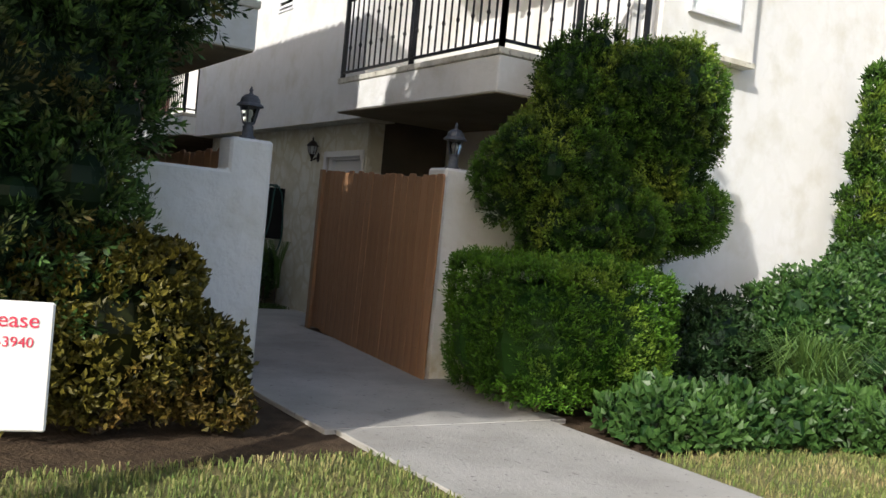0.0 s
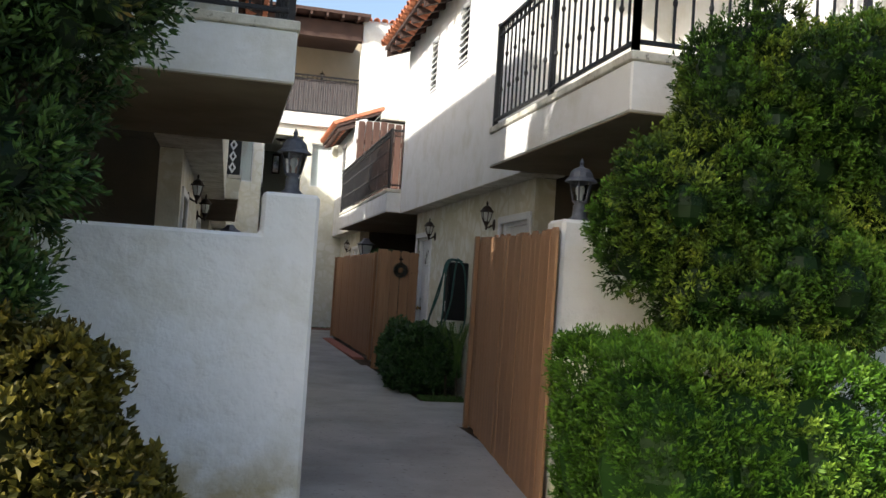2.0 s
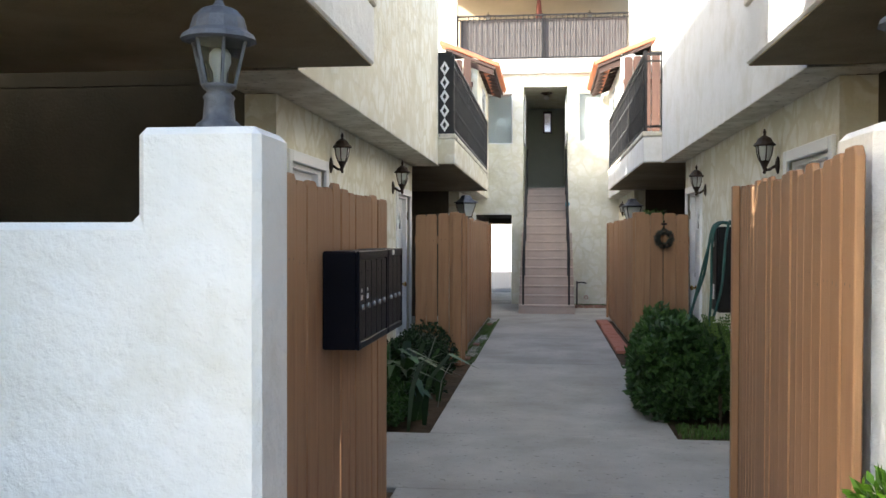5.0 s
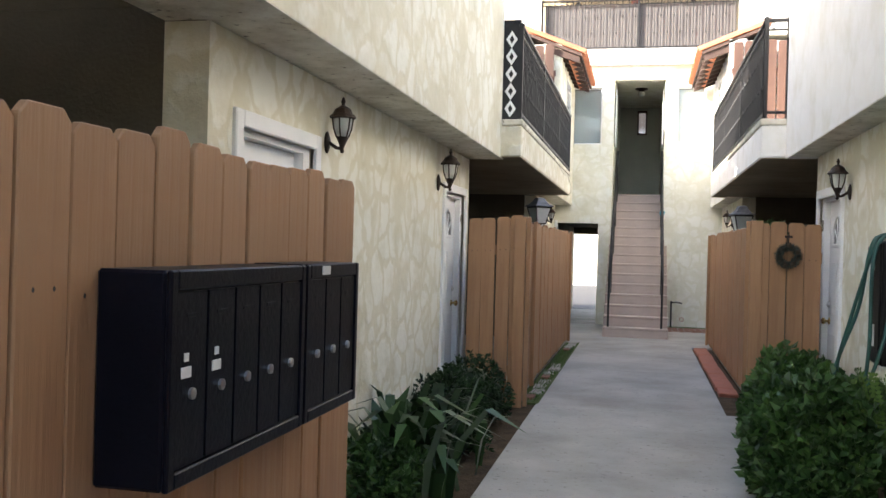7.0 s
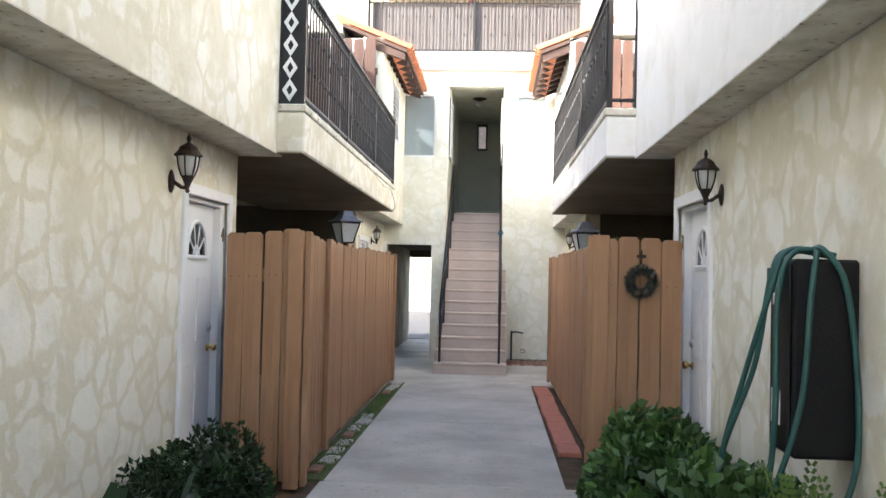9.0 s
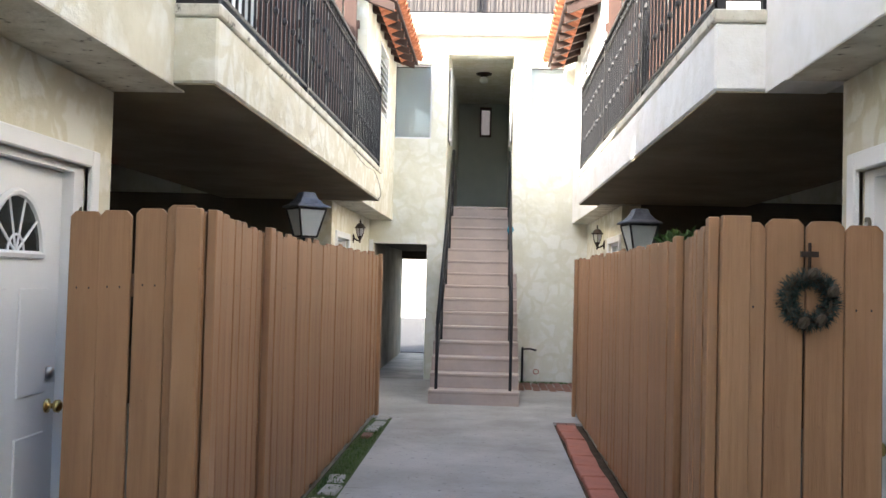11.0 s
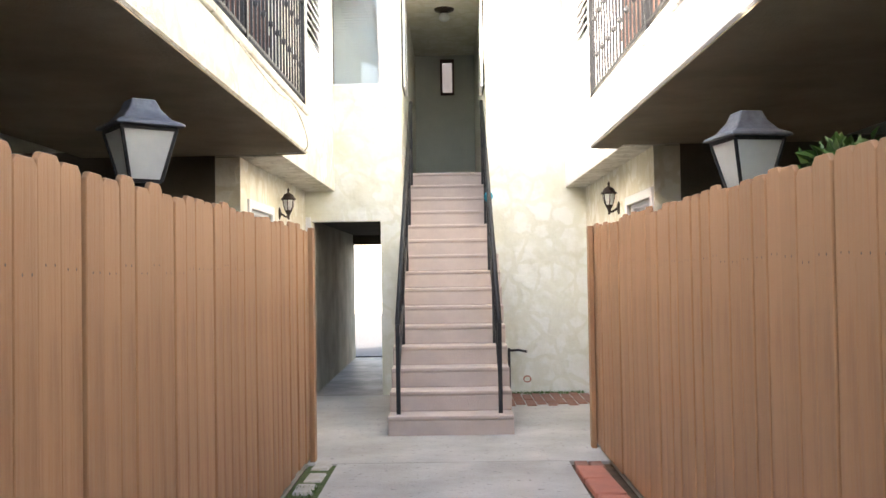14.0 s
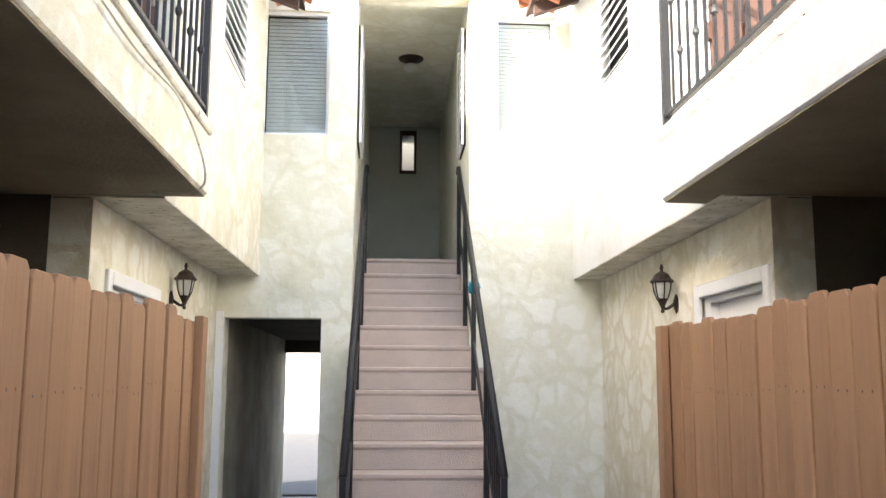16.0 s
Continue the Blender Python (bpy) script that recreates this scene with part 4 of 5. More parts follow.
# ---- closed umbrella on the terrace ----
umb = empty("patio_umbrella", pose(-0.2, 24.5, 5.3), "closed faded red patio umbrella", "umbrella")
Shape().tube([(0, 0, 0), (0, 0, 2.35)], 0.02, 8).ob("pole", DOOR_WHITE, umb)
Shape().lathe([(0.11, 0.15), (0.13, 0.4), (0.1, 0.9), (0.06, 1.5), (0.03, 1.75)], 9).ob("canopy", UMBRELLA, umb)
Shape().lathe([(0.2, 0), (0.2, 0.05), (0.04, 0.08)], 16).ob("base", IRON, umb)

# ---- mailboxes ----
def mailbox(y0, n, z0, z1, w):
    L = n * w + 0.05
    d = empty("mailbox_bank", pose(-0.885 + 0.014, y0, z0, 0, 0, 90), "navy black steel bank of locked mailboxes", "mailbox", "mailbox banks")
    h = z1 - z0
    Shape().box(0, L, -0.135, 0, 0, h).ob("body", MAIL, d, bevel=0.006)
    s = Shape().box(0, 0.025, -0.148, -0.1355, 0, h).box(L - 0.025, L, -0.148, -0.1355, 0, h).box(0.025, L - 0.025, -0.148, -0.1355, 0, 0.03).box(0.025, L - 0.025, -0.148, -0.1355, h - 0.035, h)
    s.ob("rim", MAIL, d, bevel=0.003)
    leaf = Shape().box(0.004, w - 0.004, -0.144, -0.1355, 0.034, h - 0.039).box(w * 0.3, w * 0.7, -0.1455, -0.144, h * 0.78, h * 0.8).mesh("flap", MAIL, 0.002)
    lock = Shape().lathe([(0.011, 0), (0.011, 0.006), (0.006, 0.008)], 10).mesh("lock", CHROME)
    for k in range(n):
        part("flap", leaf, d, pose(0.025 + w * k, 0, 0))
        part("lock", lock, d, pose(0.025 + w * (k + 0.5), -0.144, h * 0.42, 90, 0, 0))
    if n > 3:
        for k in (0, 1):
            Shape().box(0, 0.035, -0.1465, -0.1442, 0, 0.02).box(0.01, 0.025, -0.1465, -0.1442, 0.03, 0.045).ob("label", PAPER, d, pose(0.045 + w * k, 0, h * 0.5))
    else:
        Shape().box(0.1, 0.16, -0.15, -0.1485, h - 0.028, h - 0.005).ob("label", PAPER, d)
    return d

mailbox(6.80, 5, 1.015, 1.405, 0.12)
mailbox(7.46, 3, 1.015, 1.407, 0.12)

# ---- meter cabinet and garden hose ----
cab = empty("meter_cabinet", pose(RX, 10.92, 0.875, 0, 0, -90), "black wall cabinet hung with a green hose", "cabinet")
Shape().box(0, 0.235, -0.22, 0, 0, 0.68).ob("body", METER, cab, bevel=0.01)
Shape().box(0.012, 0.223, -0.232, -0.2205, 0.012, 0.668).ob("door", METER, cab, bevel=0.006)
Shape().box(0.05, 0.12, -0.2345, -0.2325, 0.52, 0.56).box(0.04, 0.14, -0.2345, -0.2325, 0.1, 0.22).ob("label", PAPER, cab)
Shape().box(0.02, 0.08, -0.25, -0.2325, 0.6, 0.65).ob("latch", METER, cab, bevel=0.004)


def spline(pts, n=10):
    P = [Vector(p) for p in pts]
    P = [P[0]] + P + [P[-1]]
    out = []
    for i in range(1, len(P) - 2):
        for k in range(n):
            t = k / n
            out.append(0.5 * ((2 * P[i]) + (P[i + 1] - P[i - 1]) * t + (2 * P[i - 1] - 5 * P[i] + 4 * P[i + 1] - P[i + 2]) * t * t + (3 * P[i] - P[i - 1] - 3 * P[i + 1] + P[i + 2]) * t ** 3))
    return out + [P[-2]]

hose = empty("garden_hose", pose(RX, 10.92, 0.875, 0, 0, -90), "green rubber hose looped over the cabinet", "hose")
LOOPS = [
    [(0.08, -0.05, 0.695), (0.09, -0.2, 0.71), (0.09, -0.255, 0.62), (0.06, -0.3, 0.3), (0.0, -0.4, -0.05), (0.06, -0.38, -0.22), (0.16, -0.3, -0.18), (0.2, -0.27, 0.1), (0.19, -0.26, 0.55), (0.18, -0.2, 0.705), (0.17, -0.06, 0.695)],
    [(0.13, -0.06, 0.7), (0.13, -0.21, 0.71), (0.12, -0.26, 0.58), (0.03, -0.33, 0.25), (-0.06, -0.38, -0.05), (0.0, -0.36, -0.2), (0.14, -0.33, -0.24), (0.24, -0.28, -0.1), (0.26, -0.2, 0.2), (0.255, -0.17, 0.55), (0.22, -0.14, 0.71)],
    [(0.14, -0.12, 0.72), (0.23, -0.12, 0.71), (0.262, -0.06, 0.6), (0.265, -0.02, 0.3), (0.265, -0.02, -0.02), (0.25, -0.1, -0.2), (0.18, -0.28, -0.26), (0.08, -0.36, -0.24)],
]
for pts in LOOPS:
    Shape().tube(spline(pts), 0.0105, 8).ob("loop", HOSE, hose, smooth=True)

# ---- wreath on the fence ----
wreath = empty("wreath", pose(1.27, 13.415, 1.46), "green pine wreath with cones hung on the fence", "wreath")


# ---- planting ----
def write_leaves(name, V, F, tint, mat, parent=None, m=None):
    me = bpy.data.meshes.new(name)
    me.from_pydata(V.tolist() if hasattr(V, "tolist") else V, [], F.tolist() if hasattr(F, "tolist") else F)
    at = me.attributes.new("tint", "FLOAT", "POINT")
    at.data.foreach_set("value", np.asarray(tint, dtype=np.float32))
    me.materials.append(mat)
    ob = new(name, me)
    if m is not None:
        ob.matrix_basis = m
    ob.parent = parent
    return tagged(ob, kind="stuff")


def unit(a):
    return a / np.maximum(np.linalg.norm(a, axis=-1, keepdims=True), 1e-9)


RNG = np.random.default_rng(7)


def lumps(blobs, n, size):
    """Smaller rounded clumps seated on the surface of larger ones."""
    out = list(blobs)
    for b in blobs:
        c, r = np.array(b[:3]), np.array(b[3:])
        for d in unit(RNG.normal(size=(n, 3))):
            k = size * RNG.uniform(0.7, 1.3)
            out.append((*(c + d * r * RNG.uniform(0.82, 1.0)), *(np.full(3, k) * np.array([1, 1, RNG.uniform(0.8, 1.2)]))))
    return out


def foliage(name, blobs, density, length, width, mat, parent, spread=0.7, up=0.3, out=0.8, tuft=3, floor=0.01, core=0.8, flat=None):
    """Leaves seated on rounded clumps. density: tufts a square metre; flat: the box that clips them, for a trimmed hedge."""
    B = np.array(blobs)
    P, Nn, C = [], [], []
    for b in B:
        r = b[3:]
        n = int(density * 4 * math.pi * ((r[0] * r[1]) ** 1.6 / 3 + (r[0] * r[2]) ** 1.6 / 3 + (r[1] * r[2]) ** 1.6 / 3) ** (1 / 1.6)) + 4
        d = unit(RNG.normal(size=(n, 3)))
        p = b[:3] + d * r * RNG.uniform(0.78, 1.04, (n, 1))
        keep = p[:, 2] > floor
        for o in B:
            if o is not b:
                keep &= (((p - o[:3]) / o[3:]) ** 2).sum(1) > 0.62
        P.append(p[keep])
        Nn.append(unit(d / r)[keep])
        C.append(np.full(int(keep.sum()), RNG.uniform(0, 1)))
    P, Nn = np.concatenate(P), np.concatenate(Nn)
    C = np.repeat(np.concatenate(C), tuft)
    P, Nn = np.repeat(P, tuft, 0), np.repeat(Nn, tuft, 0)
    n = len(P)
    d = unit(out * Nn + spread * RNG.normal(size=(n, 3)) + np.array([0, 0, up]))
    s = unit(np.cross(d, RNG.normal(size=(n, 3))))
    l = length * RNG.uniform(0.6, 1.35, (n, 1))
    w = width * RNG.uniform(0.7, 1.3, (n, 1))
    bow = np.cross(s, d) * w * 0.35
    P = P + RNG.normal(size=(n, 3)) * length * 0.25
    V = np.stack([P, P + d * l * 0.5 + s * w * 0.5 + bow, P + d * l, P + d * l * 0.5 - s * w * 0.5 + bow], 1).reshape(-1, 3)
    V[:, 2] = np.maximum(V[:, 2], floor)
    F = np.arange(4 * n).reshape(-1, 4)
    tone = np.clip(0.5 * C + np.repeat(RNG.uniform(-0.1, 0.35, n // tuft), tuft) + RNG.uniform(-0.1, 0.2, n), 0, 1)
    # leaf roots darkened: the shade inside a clump, painted into the tint
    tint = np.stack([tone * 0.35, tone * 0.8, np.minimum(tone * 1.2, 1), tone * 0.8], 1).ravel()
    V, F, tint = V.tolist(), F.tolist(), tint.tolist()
    # filler ellipsoids in the darkest tint stand for the shaded inside
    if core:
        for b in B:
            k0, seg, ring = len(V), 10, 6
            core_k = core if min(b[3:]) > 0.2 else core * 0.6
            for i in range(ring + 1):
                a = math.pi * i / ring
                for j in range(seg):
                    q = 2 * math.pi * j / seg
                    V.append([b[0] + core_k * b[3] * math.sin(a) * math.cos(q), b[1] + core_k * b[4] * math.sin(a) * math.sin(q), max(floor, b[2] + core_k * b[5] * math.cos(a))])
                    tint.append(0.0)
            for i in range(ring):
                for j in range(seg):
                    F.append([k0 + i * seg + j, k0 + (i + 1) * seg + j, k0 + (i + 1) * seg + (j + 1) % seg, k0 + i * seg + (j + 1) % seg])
    return write_leaves(name, V, F, tint, mat, parent)


def plumes(name, P, Nn, length, leaf, width, mat, parent, each=20, up=0.5, loose=0.35, tone=None, cores=(), floor=0.02):
    """Feathery sprays seated at P: each a stem of small leaves, closer and paler towards its tip."""
    n = len(P)
    ax = unit(Nn + np.array([0, 0, up]) + loose * RNG.normal(size=(n, 3)))
    L = length * RNG.uniform(0.55, 1.45, n)
    base = RNG.uniform(0, 0.55, n) if tone is None else np.clip(tone + RNG.uniform(-0.18, 0.18, n), 0, 1)
    k = np.tile(np.linspace(0.0, 1.0, each), n)
    A, l0, b = np.repeat(ax, each, 0), np.repeat(L, each), np.repeat(base, each)
    m = n * each
    spread = unit(np.cross(A, RNG.normal(size=(m, 3))))
    Q = np.repeat(P, each, 0) + A * (l0 * k)[:, None] + spread * (0.42 * l0 * (1.1 - k) * RNG.uniform(0.3, 1, m))[:, None]
    d = unit(A + 0.75 * spread + 0.25 * RNG.normal(size=(m, 3)))
    s = unit(np.cross(d, RNG.normal(size=(m, 3))))
    l = (leaf * RNG.uniform(0.6, 1.3, m))[:, None]
    w = (width * RNG.uniform(0.7, 1.3, m))[:, None]
    V = np.stack([Q, Q + d * l * 0.5 + s * w * 0.5, Q + d * l, Q + d * l * 0.5 - s * w * 0.5], 1).reshape(-1, 3)
    V[:, 2] = np.maximum(V[:, 2], floor)
    # stem feet tinted dark to paint the shade between sprays
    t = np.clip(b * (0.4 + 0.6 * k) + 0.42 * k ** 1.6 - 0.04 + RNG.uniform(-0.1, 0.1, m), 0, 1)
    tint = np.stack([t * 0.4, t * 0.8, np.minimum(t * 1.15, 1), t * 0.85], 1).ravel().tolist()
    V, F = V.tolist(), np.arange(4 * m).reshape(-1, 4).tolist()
    # dark cores close the view through and stand for inner shade
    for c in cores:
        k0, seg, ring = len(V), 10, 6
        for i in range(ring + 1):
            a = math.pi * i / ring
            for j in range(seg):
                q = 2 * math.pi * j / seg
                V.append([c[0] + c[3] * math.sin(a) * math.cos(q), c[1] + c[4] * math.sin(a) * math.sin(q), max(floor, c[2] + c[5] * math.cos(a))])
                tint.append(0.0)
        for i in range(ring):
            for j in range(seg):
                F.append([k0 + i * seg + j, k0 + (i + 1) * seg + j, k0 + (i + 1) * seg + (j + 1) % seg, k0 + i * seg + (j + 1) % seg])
    return write_leaves(name, V, F, tint, mat, parent)


def on_pads(blobs, density, bury=0.75):
    """Seats, outward directions and a tone for each clump, over the outer skin of rounded pads."""
    B = np.array(blobs)
    P, Nn, T = [], [], []
    for b in B:
        r = b[3:]
        n = int(density * 4 * math.pi * (r[0] * r[1] + r[0] * r[2] + r[1] * r[2]) / 3) + 3
        d = unit(RNG.normal(size=(n, 3)))
        p = b[:3] + d * r * RNG.uniform(0.84, 1.0, (n, 1))
        keep = p[:, 2] > 0.03
        for o in B:
            if o is not b:
                keep &= (((p - o[:3]) / o[3:]) ** 2).sum(1) > bury
        P.append(p[keep])
        Nn.append(unit(d / r)[keep])
        T.append(np.full(int(keep.sum()), RNG.uniform(0.0, 0.65)))
    return np.concatenate(P), np.concatenate(Nn), np.concatenate(T)


def plant(name, x, y, label, category, group=""):
    return empty(name, pose(x, y, 0), label, category, group)


def limbs(parent, pts_list, r):
    s = Shape()
    for pts in pts_list:
        s.tube(spline(pts, 5), r, 7, 0.45)
    s.ob("trunk", BARK, parent, smooth=True)

# trimmed juniper behind the hedge
t1 = plant("cloud_pruned_juniper", 1.75, 4.75, "cloud-pruned juniper with rounded green pads", "tree")
limbs(t1, [[(0, 0, 0), (0.05, 0, 0.6), (-0.1, 0, 1.2), (0.1, 0, 2.2)], [(0.02, 0, 0.6), (-0.5, -0.1, 1.1), (-0.6, -0.1, 1.5)], [(0.0, 0, 0.7), (0.6, 0.0, 1.1), (0.8, 0, 1.5)]], 0.07)
pads = [(-0.02, -0.05, 2.38, 0.55, 0.46, 0.44), (0.5, -0.08, 2.46, 0.55, 0.46, 0.44), (0.35, -0.3, 2.4, 0.45, 0.35, 0.36), (-0.25, 0.0, 2.05, 0.45, 0.4, 0.3), (0.85, 0.02, 2.25, 0.32, 0.32, 0.26), (0.5, 0.0, 1.92, 0.42, 0.38, 0.28), (-0.56, -0.05, 1.74, 0.46, 0.42, 0.46), (0.05, -0.15, 1.42, 0.5, 0.42, 0.3), (0.75, -0.05, 1.5, 0.46, 0.4, 0.3), (-0.35, -0.12, 1.32, 0.38, 0.36, 0.26)]
pads = [(*p[:3], *(0.9 * np.array(p[3:]))) for p in pads]
clumps = lumps(pads, 26, 0.145)
P_, N_, T_ = on_pads(clumps, 520)
# lower front pad tinted paler, towards yellow-green
T_ = T_ * 0.85 + 0.6 * np.exp(-((P_[:, 0] - 0.4) / 0.5) ** 2 - ((P_[:, 2] - 1.5) / 0.24) ** 2)
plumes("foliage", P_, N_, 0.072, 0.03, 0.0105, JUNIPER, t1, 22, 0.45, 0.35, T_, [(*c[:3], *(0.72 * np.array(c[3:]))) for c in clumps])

# clipped hedge
h1 = plant("clipped_hedge", 1.18, 4.36, "clipped bright green hedge beside the path", "hedge")


def on_hedge(hx, hy, z0, z1, density, corner=0.14):
    """Seats over the top and sides of a clipped, round-cornered block that draws in towards its foot."""
    P, Nn = [], []
    for face, area in (((0, 0, 1), 4 * hx * hy), ((1, 0, 0), 2 * hy * (z1 - z0)), ((-1, 0, 0), 2 * hy * (z1 - z0)), ((0, 1, 0), 2 * hx * (z1 - z0)), ((0, -1, 0), 2 * hx * (z1 - z0))):
        f = np.array(face, float)
        u = RNG.uniform(-1, 1, (int(density * area), 3))
        u = u * (1 - np.abs(f)) + f
        half = np.array([hx, hy, (z1 - z0) / 2])
        q = u * half
        inner = np.clip(q, -(half - corner), half - corner)
        nn = unit(q - inner + 1e-6 * f)
        p = inner + nn * corner
        p += nn * (0.03 * np.sin(7 * p[:, :1] + 3 * p[:, 2:]) + 0.025 * np.sin(9 * p[:, 1:2] - 5 * p[:, 2:]) + RNG.uniform(-0.03, 0.01, (len(p), 1)))
        low = np.clip((half[2] - p[:, 2:]) / (2 * half[2]), 0, 1)
        p[:, :2] *= 1 - 0.16 * low ** 2
        p[:, 2] += (z0 + z1) / 2
        P.append(p)
        Nn.append(nn)
    return np.concatenate(P), np.concatenate(Nn)


P_, N_ = on_hedge(0.63, 0.62, 0.06, 1.03, 640)
T_ = 0.28 + 0.16 * np.sin(4.1 * P_[:, 0] + 2.0 * P_[:, 2]) * np.sin(3.3 * P_[:, 1] + 4 * P_[:, 2])
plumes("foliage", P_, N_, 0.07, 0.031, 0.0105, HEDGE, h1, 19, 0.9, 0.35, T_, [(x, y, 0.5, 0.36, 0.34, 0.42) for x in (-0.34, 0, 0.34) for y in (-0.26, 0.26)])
limbs(h1, [[(x, y, 0), (x + 0.03, y, 0.2), (x, y, 0.5)] for x in (-0.3, 0.25) for y in (-0.2, 0.2)], 0.03)

# tall dark juniper beside the garden wall
t2 = plant("tall_juniper", -2.75, 4.35, "tall dark juniper with browning sprays", "tree")
limbs(t2, [[(0, 0, 0), (0.05, 0.05, 1.2), (0, 0, 3.0)], [(0, 0, 0.4), (-0.6, 0, 1.5), (-0.7, 0, 2.6)], [(0, 0, 0.8), (0.5, 0.1, 1.6), (0.8, 0.2, 2.3)]], 0.1)
tb = [(0, 0, 1.0, 0.75, 0.6, 0.7), (0.1, 0.1, 1.8, 0.8, 0.6, 0.7), (-0.7, 0, 1.6, 0.7, 0.6, 1.0), (0.2, 0.1, 2.6, 0.75, 0.6, 0.75), (-0.7, 0.1, 2.8, 0.75, 0.6, 0.9), (0.0, 0, 3.5, 0.7, 0.6, 0.7), (-1.5, 0, 1.8, 0.7, 0.6, 1.3), (-0.9, 0, 3.6, 0.7, 0.6, 0.8), (0.75, 0.1, 2.45, 0.4, 0.3, 0.17)]
clumps = lumps(tb, 26, 0.19)
P_, N_, T_ = on_pads(clumps, 130)
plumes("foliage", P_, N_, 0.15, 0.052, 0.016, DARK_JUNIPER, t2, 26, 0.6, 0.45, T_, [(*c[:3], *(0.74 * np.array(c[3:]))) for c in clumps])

# unseen tree, added with its crown shaped to shade the garden
t4 = plant("street_tree", -5.0, 1.5, "broad unseen tree added to shade the front garden", "tree")
limbs(t4, [[(0, 0, 0), (0.05, 0, 1.8), (0.1, 0, 3.4), (0.3, 0, 4.6)], [(0.05, 0, 2.6), (0.7, 0.1, 3.6), (1.3, 0.1, 4.4)], [(0.05, 0, 2.8), (-0.7, 0, 3.8), (-1.2, 0, 4.6)]], 0.15)
crown = [(0.2, 0, 4.7, 1.0, 1.1, 0.9), (1.2, 0.2, 4.6, 0.9, 1.0, 0.8), (-1.0, 0, 4.6, 1.0, 1.0, 0.9), (0.6, -0.2, 5.4, 1.0, 1.0, 0.6), (1.9, 0.3, 5.2, 0.6, 0.9, 0.6), (-1.8, 0.1, 4.9, 0.8, 0.9, 0.7), (1.4, 1.0, 5.3, 0.8, 0.7, 0.55), (1.3, 1.9, 5.4, 0.8, 0.8, 0.55)]
foliage("foliage", lumps(crown, 12, 0.4), 130, 0.11, 0.06, IVY, t4, spread=0.9, tuft=3, core=0.5)

# olive-yellow shrub
s1 = plant("olive_leaf_shrub", -2.08, 4.1, "rounded shrub with olive and yellow leaves", "shrub")
limbs(s1, [[(0, 0, 0), (0.1, 0, 0.3), (0.2, 0, 0.6)], [(0, 0, 0), (-0.3, 0, 0.4), (-0.4, 0, 0.7)], [(0, 0, 0), (0.4, -0.1, 0.25), (0.65, -0.1, 0.4)]], 0.025)
sb = [(0, 0, 0.55, 0.5, 0.42, 0.5), (-0.4, 0.05, 0.5, 0.4, 0.4, 0.45), (0.2, 0.05, 0.72, 0.28, 0.28, 0.24), (0.5, -0.02, 0.32, 0.27, 0.26, 0.26)]
foliage("foliage", lumps(sb, 18, 0.12), 330, 0.046, 0.029, OLIVE, s1, spread=0.75, up=0.5, out=0.5, tuft=7, core=0.62)

# low ground cover, broad shrub, grass clump and spire on the east side
s2 = plant("ground_cover", 1.75, 3.35, "low leafy green ground cover along the lawn", "plants")
gb = [(-0.85 + 0.28 * i, 0.1 * math.sin(3 * i) - 0.07 * i, 0.13, 0.27, 0.3, 0.2 + 0.05 * math.sin(2.3 * i)) for i in range(1, 8)]
foliage("foliage", lumps(gb, 6, 0.1), 330, 0.075, 0.05, IVY, s2, spread=0.9, up=0.8, tuft=3, core=0.75)
s3 = plant("broadleaf_shrub", 4.6, 4.6, "dense rounded green shrub against the white wall", "shrub")
foliage("foliage", lumps([(0, 0, 0.6, 0.8, 0.6, 0.6), (0.8, 0, 0.75, 0.8, 0.6, 0.65), (1.6, 0, 0.8, 0.8, 0.6, 0.7), (-0.55, -0.1, 0.45, 0.5, 0.5, 0.4)], 14, 0.2), 230, 0.07, 0.04, IVY, s3, spread=0.9, tuft=4, core=0.78)
s4 = plant("dark_shrub", 3.2, 4.7, "small dark green shrub with reddish tips", "shrub")
foliage("foliage", lumps([(0, 0, 0.45, 0.42, 0.4, 0.42), (-0.4, 0, 0.3, 0.35, 0.3, 0.3)], 12, 0.13), 260, 0.06, 0.03, DEEP, s4, spread=0.9, tuft=4, core=0.7)
t3 = plant("spire_juniper", 5.75, 5.0, "narrow twisted juniper spire against the wall", "tree")
limbs(t3, [[(0, 0, 0), (0.03, 0, 1.2), (0, 0, 2.8)]], 0.04)
foliage("foliage", lumps([(0.06 * math.sin(2 * k), 0, 1.0 + 0.3 * k, 0.3 - 0.034 * k, 0.26 - 0.03 * k, 0.26) for k in range(8)], 7, 0.1), 600, 0.07, 0.022, JUNIPER, t3, tuft=4, up=0.9, core=0.8)


